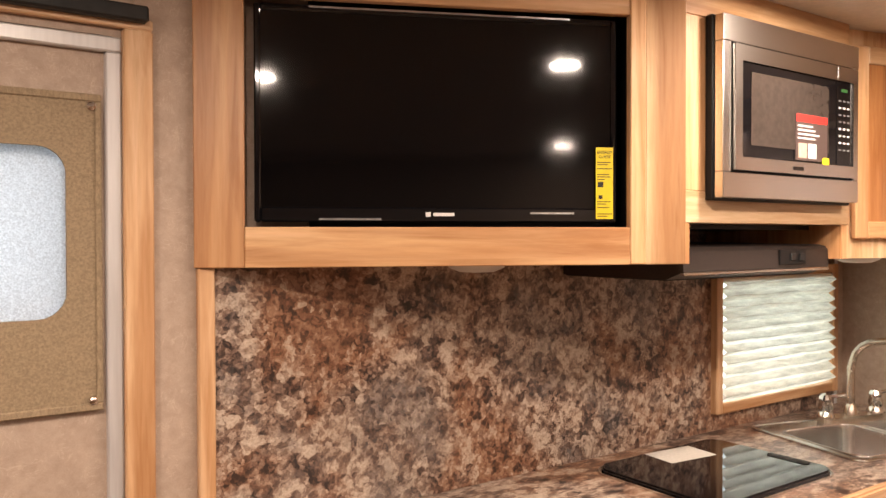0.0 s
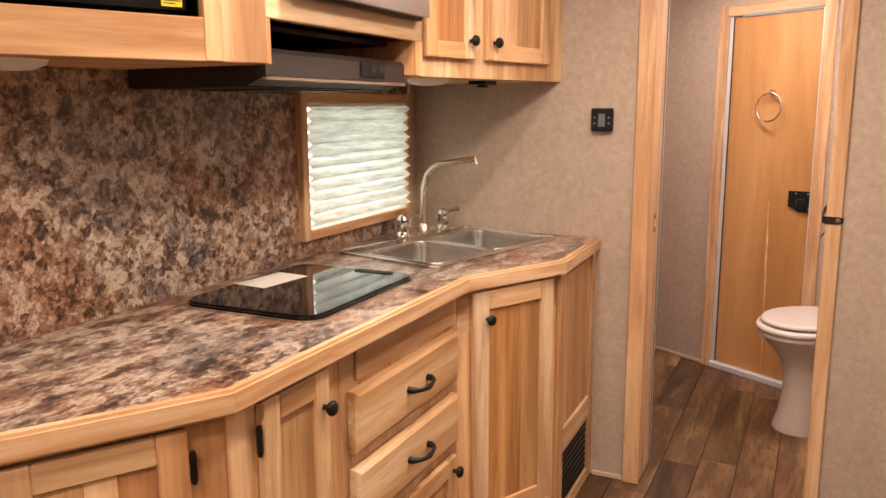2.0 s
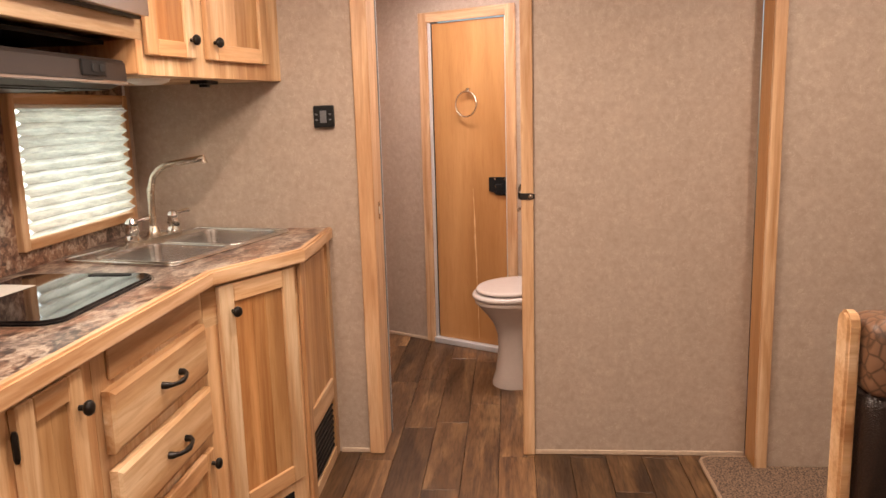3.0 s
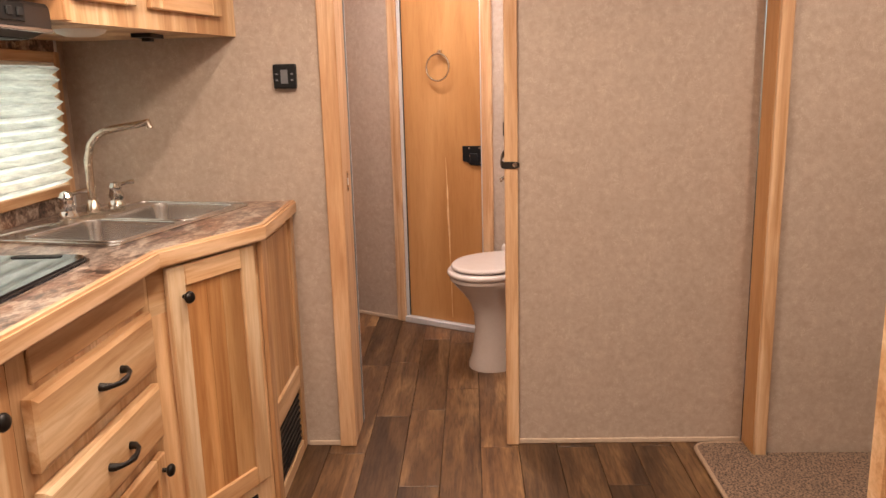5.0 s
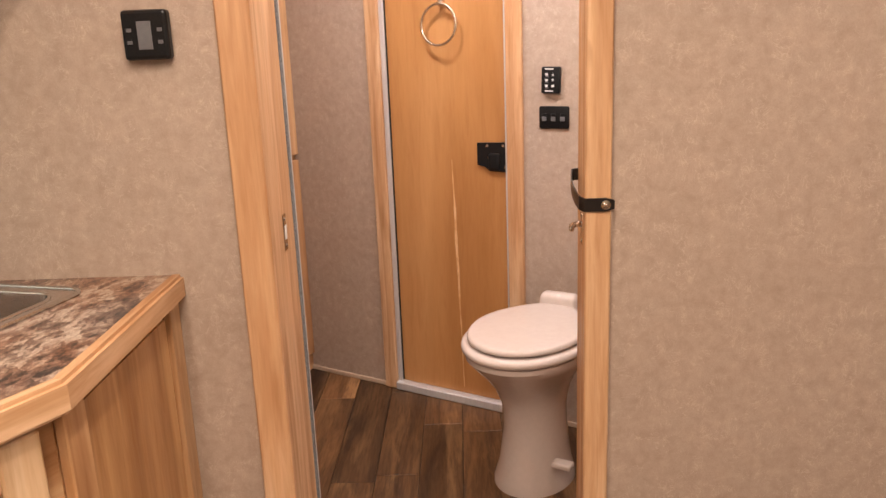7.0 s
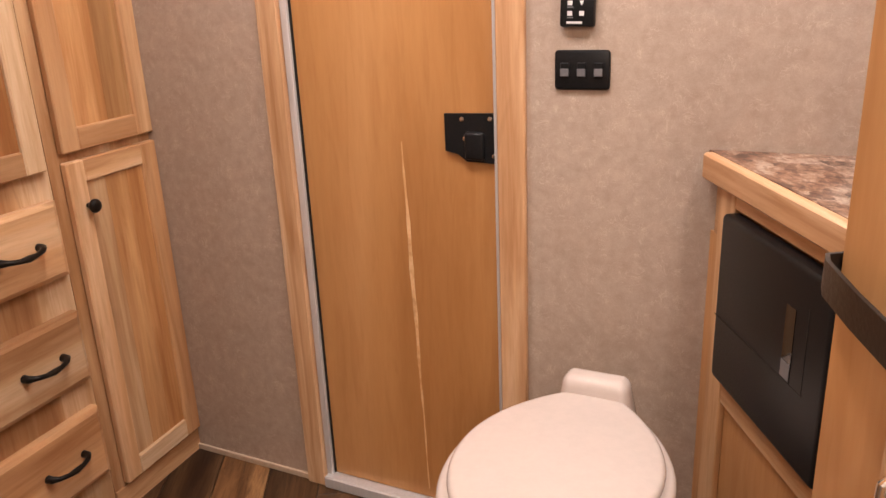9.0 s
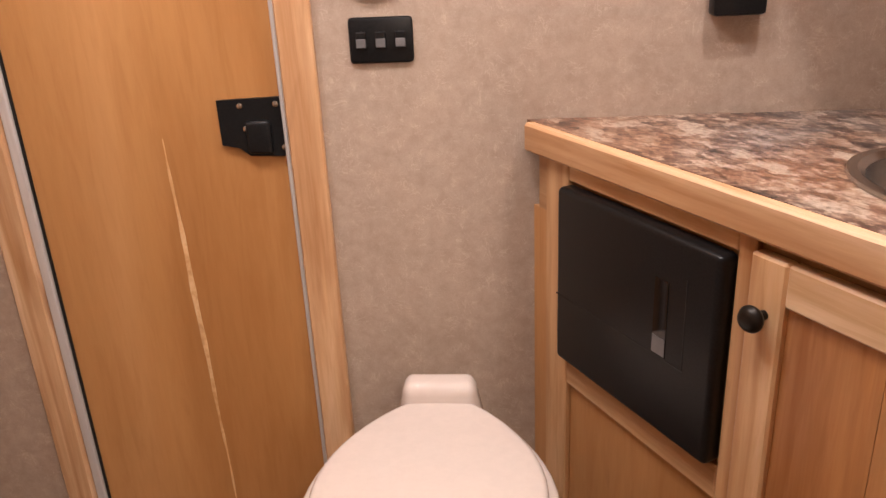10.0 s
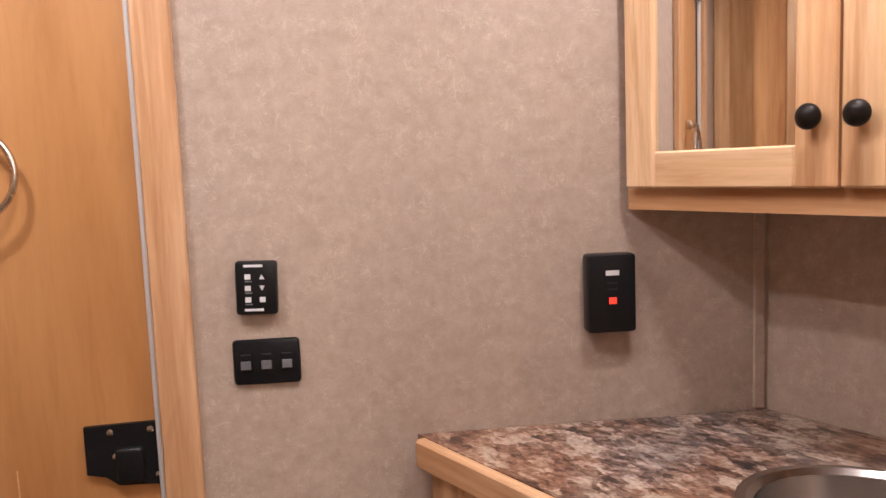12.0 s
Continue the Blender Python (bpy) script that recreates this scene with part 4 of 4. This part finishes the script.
# range hood
hood = thing("range_hood", pose(1.345, 1.295, 1.450), "dark brown range hood under the microwave", "range hood")
hood_mat = plain("hood_enamel", (0.030, 0.022, 0.019), 0.42, 0.0, 0.25, 260, 0.15)
hood_mat.node_tree.nodes["Principled BSDF"].inputs["Specular IOR Level"].default_value = 0.3
bm = B()
HWd = 0.612
sec = [(0.0, 0.020), (0.002, 0.066), (0.010, 0.076), (0.03, 0.08), (N - 1.295 - 0.008, 0.085), (N - 1.295 - 0.008, 0.0), (0.05, 0.0)]
l0 = [bm.verts.new((0.0, y, z)) for y, z in sec]
l1 = [bm.verts.new((HWd, y, z)) for y, z in sec]
bm.faces.new(l0), bm.faces.new(l1[::-1])
for i in range(len(sec)):
    j = (i + 1) % len(sec)
    bm.faces.new((l0[i], l1[i], l1[j], l0[j]))
bmesh.ops.recalc_face_normals(bm, faces=bm.faces)
part("body", bm, hood_mat, hood)
part("light_lip", box(B(), 0.0, HWd, -0.003, 0.012, 0.010, 0.019, 0.002), steel, hood, "thin bright front lip")
sw = part("switch_panel", box(B(), HWd - 0.235, HWd - 0.115, -0.004, 0.002, 0.028, 0.068, 0.002), black, hood)
for x in (HWd - 0.19, HWd - 0.15):
    part("switch", box(B(), x, x + 0.022, -0.008, -0.004, 0.038, 0.058, 0.002), rubber, sw)
part("underside", box(B(), 0.004, HWd - 0.004, 0.055, 0.392, -0.003, 0.0, 0.001), rubber, hood)
part("filter", box(B(), 0.16, HWd - 0.14, 0.10, 0.33, -0.006, -0.003, 0.001), black, hood, "dark mesh grease filter")

# corner wall cabinet with two doors
UC0, UC1 = (2.0, 1.295), (E - G, 1.10)
upper, L = cabinet("wall_cabinet", UC0, UC1, [(E - G, N - G), (2.0, N - G)], UB, CEIL - G, "light hickory wall cabinet with two framed doors")
cab_door(upper, 0.047, 0.272, UB + 0.055, 2.08, 0, stile=0.048, knob_at=(0.246, 1.60), strips=2)
cab_door(upper, 0.336, 0.70, UB + 0.055, 2.08, 0, knob_at=(0.368, 1.60), strips=2)
for x in (2.28, 0.95):
    y = 1.385 if x > 2 else 1.56
    dome = thing("under_cabinet_lamp", pose(x, y, UB), "round white dome lamp under the cabinet, unlit", "lamp", "under-cabinet lamps")
    part("dome", lathe(B(), [(0.002, -0.02), (0.04, -0.018), (0.062, -0.009), (0.068, 0.0)], 24), white, dome, smooth=True)
outlet = thing("outlet", pose(2.53, 1.30, UB), "black power outlet under the wall cabinet", "outlet")
part("plate", prism(B(), rounded(0.115, 0.06, 0.008), -0.012, 0), black, outlet)
part("socket", prism(B(), rounded(0.035, 0.028, 0.006), -0.022, -0.012), black, outlet)

# thermostat
th = thing("thermostat", pose(E, 0.94, 1.355, 0, 0, 0), "black wall thermostat with small grey display", "thermostat")
part("case", box(B(), -0.024, 0.0, -0.039, 0.039, -0.041, 0.041, 0.006, 2), black, th)
part("display", box(B(), -0.0255, -0.024, -0.012, 0.012, -0.024, 0.022, 0.0005), grey, th)
for y in (0.026, -0.026):
    for z in (-0.012, 0.008):
        part("button", box(B(), -0.0255, -0.024, y - 0.004, y + 0.004, z - 0.003, z + 0.003), grey, th)

# nook: carpet and bench end
rug = thing("carpet", pose(0, 0, 0), "brown speckled carpet with bound edge in the nook", "carpet")
outline = [(0.9, -2.25), (2.662, -2.25), (2.662, -0.71), (2.645, -0.708), (2.645, -0.655), (2.745, -0.655), (2.745, -0.545)]
outline += [(2.70 + 0.045 * cos(radians(a)), -0.525 + 0.05 * sin(radians(a))) for a in (20, 45, 70, 90)] + [(0.9, -0.475)]
part("carpet_top", prism(B(), outline, 0.0, 0.014), carpet, rug)
part("binding", tube(B(), [(x, y, 0.008) for x, y in outline[5:]], 0.008, 8), binding, rug, smooth=True)
bench = thing("bench_seat", pose(1.505, -0.475, 0.014), "wood-ended bench with dark leather cushions", "bench")
bm = prism(B(), [(-0.03, -0.014), (0.03, -0.014)] + [(0.03, 0.88)] + [(0.03 * cos(radians(a)), 0.88 + 0.033 * sin(radians(a))) for a in (30, 60, 90, 120, 150)] + [(-0.03, 0.88)], -0.014, 0.014)
bmesh.ops.bevel(bm, geom=[e for e in bm.edges if abs(e.verts[0].co.z - e.verts[1].co.z) < 1e-5], offset=0.006, segments=2, affect="EDGES")
part("end_post", bm, wood_v, bench, "rounded light wooden end post", pose(0, 0, 0, 90, 0, 0))
part("end_panel", box(B(), -0.52, -0.03, -0.014, 0.012, 0.0, 0.44, 0.006, 2), wood_v, bench)
part("base", box(B(), -0.5, 0.02, -1.1, -0.016, 0.0, 0.33, 0.004), wood_h, bench)
part("back_cushion", box(B(), -0.06, 0.06, -1.1, -0.02, 0.46, 0.74, 0.03, 3), dark_hide, bench, "dark brown leather", smooth=True)
part("head_roll", box(B(), -0.07, 0.075, -1.1, -0.02, 0.73, 0.90, 0.035, 3), croc, bench, "crocodile-embossed brown leather", smooth=True)
part("seat_cushion", box(B(), -0.52, -0.05, -1.1, -0.02, 0.33, 0.47, 0.03, 3), dark_hide, bench, "dark brown leather", smooth=True)

# ---- bath ----
VT, VY = 0.948, -0.095
def sl(y):
    return SX + (y - SY) / math.tan(radians(SA))


vanity = thing("vanity_cabinet", pose(3.0, -0.105, 0), "hickory bath vanity with framed door and wall panel", "cabinet")
part("body", prism(B(), [(0.0, 0.0), (sl(-0.105) - 3.0 - 0.004, 0), (sl(BATH_S) - 3.0 - 0.006, BATH_S + 0.105 + G), (0, BATH_S + 0.105 + G)][::-1], 0.0, 0.80), cherry, vanity)
part("face_frame", box(B(), 0.0, sl(-0.105) - 3.0 - 0.02, -0.02, 0.0, 0.80, VT - 0.047), wood_h, vanity)
for a in ((0.737, 0.800, 0.0, VT - 0.047), (0.362, 0.388, 0.0, VT - 0.047)):
    part("stile", box(B(), a[0], a[1], 0.0, 0.012, a[2], a[3], 0.002), wood_v, vanity)
for a in ((0.388, 0.737, 0.872, VT - 0.047), (0.388, 0.737, 0.51, 0.562)):
    part("rail", box(B(), a[0], a[1], 0.0, 0.011, a[2], a[3], 0.002), wood_h, vanity)
flip = Matrix.Rotation(pi, 4, "Z")
vd = cab_door(vanity, -0.360, -0.02, 0.1, 0.885, -0.001, knob_at=(-0.332, 0.815), strips=2)
vd.matrix_local = flip
bm = holed(B(), [(2.99, VY), (sl(VY) - 0.004, VY), (sl(BATH_S) - 0.004, BATH_S + G), (2.99, BATH_S + G)], [[(3.205 + 0.183 * cos(2 * pi * k / 40), -0.335 + 0.145 * sin(2 * pi * k / 40)) for k in range(40)]], VT - 0.04, VT)
solid("bath_countertop", bm, granite_bath, "stone-pattern laminate vanity top with wooden edge", "worktop")
bm = box(B(), 2.99, sl(VY + 0.01) - 0.03, VY, VY + 0.02, VT - 0.046, VT + 0.001, 0.004)
solid("bath_countertop_edge", bm, oak_h, "light wooden edging along the vanity top", "worktop edge")
bs = thing("bath_sink", pose(3.205, -0.335, VT), "round stainless steel basin set into the vanity", "sink")
bm = B()
rings = []
for k, z in ((1.10, 0.001), (1.09, 0.006), (1.02, 0.007), (0.97, 0.0), (0.93, -0.05), (0.80, -0.10), (0.55, -0.125), (0.15, -0.13)):
    rings.append([bm.verts.new((0.188 * k * cos(2 * pi * i / 40), 0.150 * k * sin(2 * pi * i / 40), z)) for i in range(40)])
for a, b in zip(rings, rings[1:]):
    for i in range(40):
        bm.faces.new((a[i], a[(i + 1) % 40], b[(i + 1) % 40], b[i]))
bm.faces.new(rings[-1])
part("bowl", bm, steel, bs, smooth=True)
part("drain", lathe(B(), [(0.03, -0.129), (0.03, -0.127), (0.012, -0.128), (0.002, -0.128)], 20), chrome, bs, smooth=True)

# black wall panel in the vanity face
hp = thing("control_box", pose(3.392, -0.105, 0.567), "large black plastic panel with a small window slot", "control box")
bm = box(B(), 0.0, 0.348, 0.0, 0.032, 0.0, 0.30, 0.009, 3)
part("housing", bm, black, hp, smooth=True)
part("groove", box(B(), 0.05, 0.345, 0.0318, 0.0326, 0.118, 0.1205), rubber, hp)
part("slot", box(B(), 0.085, 0.112, 0.0318, 0.0330, 0.122, 0.235, 0.0004), black_gloss, hp)
part("slot_light", box(B(), 0.086, 0.111, 0.0330, 0.0336, 0.124, 0.150), grey, hp)
part("groove", box(B(), 0.052, 0.054, 0.0318, 0.0326, 0.1205, 0.25), rubber, hp)

# medicine cabinet
med = thing("medicine_cabinet", pose(3.0, -0.402, 0), "light hickory wall cabinet with mirrored doors over the vanity", "cabinet")
part("body", prism(B(), [(0.0, 0.0), (sl(-0.402) - 3.0 - 0.010, 0.0), (sl(BATH_S) - 3.0 - 0.010, BATH_S + 0.402 + G), (0, BATH_S + 0.402 + G)][::-1], 1.30, CEIL - G), wood_h, med)
a = cab_door(med, -0.664, -0.326, 1.335, 2.05, -0.001, stile=0.056, knob_at=(-0.352, 1.425), inner=mirror_mat)
a.matrix_local = flip
a = cab_door(med, -0.322, -0.02, 1.335, 2.05, -0.001, stile=0.056, knob_at=(-0.292, 1.425), inner=mirror_mat)
a.matrix_local = flip

# controls on the slanted wall
sp = thing("switch_plate", SLANT @ pose(0.808, 0, 1.085, 0, 0, 180), "black wall plate with three grey rocker switches", "switch")
part("plate", box(B(), -0.052, 0.052, -0.009, 0, -0.036, 0.036, 0.006, 2), black, sp, smooth=True)
for x in (-0.032, 0.0, 0.032):
    rock = part("rocker", box(B(), x - 0.009, x + 0.009, -0.0125, -0.009, -0.013, 0.014, 0.002), black, sp)
    part("rocker_tip", box(B(), x - 0.008, x + 0.008, -0.0140, -0.0122, -0.011, 0.003, 0.0008), grey, rock)
rc = thing("remote_panel", SLANT @ pose(0.816, 0, 1.204, 0, 1.5, 180), "black wall remote with white button symbols", "remote control")
part("case", box(B(), -0.032, 0.032, -0.018, 0, -0.042, 0.042, 0.005, 2), black, rc, smooth=True)
for i, z in enumerate((0.018, 0.0, -0.018)):
    part("button", box(B(), -0.017, -0.008, -0.0192, -0.018, z - 0.004, z + 0.004, 0.0003), pale_print, rc)
    bars(rc, grey, -0.017, -0.006, [(z - 0.0085, 1.0)], -0.0181, 0.0025)
for z, s in ((0.018, 1), (0.0, -1)):
    part("arrow", prism(B(), [(0.005, -0.004 * s), (0.013, -0.004 * s), (0.009, 0.004 * s)][::s], 0, 0.0008), pale_print, rc, m=pose(0, -0.0181, z, 90, 0, 0))
part("button", box(B(), 0.005, 0.014, -0.0192, -0.018, -0.022, -0.014, 0.0003), pale_print, rc)
bars(rc, pale_print, -0.018, 0.014, [(0.033, 0.9), (-0.036, 0.9)], -0.0181, 0.004)
al = thing("alarm", SLANT @ pose(0.2535, 0, 1.167, 0, 0, 180), "black gas alarm with a red indicator light", "alarm")
part("case", box(B(), -0.040, 0.040, -0.034, 0, -0.064, 0.064, 0.006, 2), black, al, smooth=True)
part("label", box(B(), -0.011, 0.011, -0.0348, -0.034, 0.030, 0.038), pale_print, al)
part("indicator", box(B(), -0.006, 0.006, -0.0352, -0.034, -0.016, -0.006, 0.0003), lamp_red, al, "lit red indicator")
for z in (0.016, 0.006):
    part("slot", box(B(), -0.008, 0.008, -0.0346, -0.034, z, z + 0.003), rubber, al)

# towel ring
tr = thing("towel_ring", SLANT @ pose(1.222, -0.008, 1.468, 0, 0, 180), "brushed nickel towel ring on the bath door", "towel ring")
part("mount", box(B(), -0.011, 0.011, -0.018, 0, -0.013, 0.013, 0.004, 2), nickel, tr, smooth=True)
part("post", tube(B(), [(0, -0.015, -0.002), (0, -0.034, -0.006)], 0.006, 10), nickel, tr, smooth=True)
part("ring", tube(B(), [(0.068 * sin(2 * pi * k / 40), -0.032 + 0.004 * cos(2 * pi * k / 40), -0.074 + 0.068 * cos(2 * pi * k / 40)) for k in range(41)], 0.0052, 10), nickel, tr, smooth=True)

# toilet, its back to the slanted wall
toilet = thing("toilet", pose(3.606, 0.231, 0, 0, 0, SA), "bone-coloured trailer toilet with closed lid", "toilet")
# local +y points into the room, away from the slanted wall


def oval(k, z, cy=0.0, front_len=0.235, back_len=0.265, half=0.185, seg=56, pinch=0.27):
    out = []
    for i in range(seg):
        a = 2 * pi * i / seg
        y = sin(a)
        out.append((k * half * cos(a) * (1.0 if y > 0 else 1 - pinch * y * y), cy + k * y * (front_len if y > 0 else back_len), z))
    return out


def loft(rings):
    bm = B()
    vs = [[bm.verts.new(p) for p in r] for r in rings]
    for a, b in zip(vs, vs[1:]):
        for i in range(len(a)):
            bm.faces.new((a[i], a[(i + 1) % len(a)], b[(i + 1) % len(a)], b[i]))
    bm.faces.new(vs[0][::-1])
    bm.faces.new(vs[-1])
    return bm


part("pedestal", loft([oval(0.66, 0.0, -0.04), oval(0.655, 0.02, -0.04), oval(0.58, 0.07, -0.045), oval(0.51, 0.18, -0.045), oval(0.52, 0.26, -0.04), oval(0.60, 0.32, -0.03), oval(0.74, 0.37, -0.02), oval(0.90, 0.415, -0.01), oval(0.965, 0.44, 0), oval(0.965, 0.455, 0), oval(0.9, 0.457, 0)]), bone, toilet, smooth=True)
def rim_rings(k, z0, z1, pinch, turns=8):
    """A rounded slab: rings that swell out and in again between two heights."""
    h = (z1 - z0) / 2
    return [oval(k - (1 - sin(pi * i / turns)) * h / 0.2, z0 + h - h * cos(pi * i / turns), pinch=pinch) for i in range(turns + 1)]


part("seat", loft(rim_rings(1.02, 0.457, 0.485, 0.27)), bone, toilet, smooth=True)
part("lid", loft(rim_rings(0.925, 0.486, 0.508, 0.28)[3:] + [oval(0.80, 0.5088, pinch=0.28), oval(0.4, 0.511, pinch=0.28), oval(0.05, 0.512, pinch=0.28)]), bone, toilet, smooth=True)
bm = box(B(), -0.076, 0.076, -0.268, -0.212, 0.44, 0.545, 0.020, 5)
for v in bm.verts:
    if v.co.z > 0.5:
        v.co.x *= 0.84
        v.co.z -= 0.9 * v.co.x ** 2 * 2
part("hinge_cover", bm, bone, toilet, smooth=True)
part("pedal", box(B(), -0.16, -0.10, 0.03, 0.07, 0.10, 0.118, 0.006, 2), bone, toilet, m=pose(0, 0, 0, 0, 0, 0))

# bath wardrobe and drawer units, square to the slanted wall
WR = Vector((4.552, 1.078))
WD = Vector((-0.905, 0.425)).normalized()
def wpt(s, d=0.0):
    p = WR + WD * s + Vector((-WD.y, WD.x)) * -d
    return (p.x, p.y)


def wpose(s):
    p = wpt(s)
    return pose(p[0], p[1], 0, 0, 0, math.degrees(math.atan2(-WD.y, -WD.x)))


ward = thing("wardrobe_cabinet", wpose(0.33), "tall hickory bath cabinet with two framed doors", "cabinet")
part("body", box(B(), 0.0, 0.328, 0.0, 0.30, 0.0, CEIL - G), wood_v, ward)
cab_door(ward, 0.030, 0.318, 0.075, 0.905, 0, knob_at=(0.070, 0.80), strips=3)
cab_door(ward, 0.030, 0.318, 0.925, 2.05, 0, strips=2)
part("toe_board", box(B(), 0.0, 0.328, -0.006, -0.0005, 0.0, 0.065, 0.001), wood_h, ward)
chest = thing("drawer_cabinet", wpose(0.74), "tall hickory bath cabinet with three drawers and upper door", "cabinet")
part("body", box(B(), 0.0, 0.408, 0.0, 0.30, 0.0, CEIL - G), wood_v, chest)
for z0, z1 in ((0.665, 0.835), (0.405, 0.575), (0.15, 0.33)):
    drawer(chest, 0.02, 0.392, z0, z1, 0, 0.27)
cab_door(chest, 0.012, 0.392, 0.90, 2.05, 0, strips=3)
part("child_latch", box(B(), 0.215, 0.25, -0.045, -0.021, 0.955, 1.02, 0.006, 2), black, chest, "black push latch")

# ceiling puck lights, including the added unseen one near the entry
first = None
for px, py in PUCKS:
    if first is None:
        first = thing("ceiling_light", pose(px, py, CEIL), "round recessed ceiling light with warm glow", "ceiling light", "ceiling lights")
        part("bezel", lathe(B(), [(0.062, 0.0), (0.062, -0.004), (0.052, -0.009), (0.046, -0.009), (0.046, -0.002)], 28), white, first, smooth=True)
        part("lens", lathe(B(), [(0.045, -0.002), (0.044, -0.008), (0.002, -0.010)], 28), puck_glow, first, smooth=True)
    else:
        copy_thing(first, pose(px, py, CEIL))

# ---- floor planks ----
PW = 0.14
LENS = (0.62, 0.9, 1.2)
shared = {}
for ln in LENS:
    bm = box(B(), 0.0, ln - 0.0022, 0.0, PW - 0.0022, -0.006, 0.0, 0.0010)
    shared[ln] = mesh_of("plank", bm, planks_mat)
y = -2.36
while y < 1.75:
    x = -1.79
    while x < 5.1:
        ln = random.choice(LENS)
        inside = x < (2.62 if y < -0.8 else min(4.85, SX + (y + PW - SY) * 0.577 + 0.05))
        if inside:
            ob = new("plank", shared[ln])
            ob.parent = floor
            ob.location = (x, y, 0)
        x += ln
    y += PW
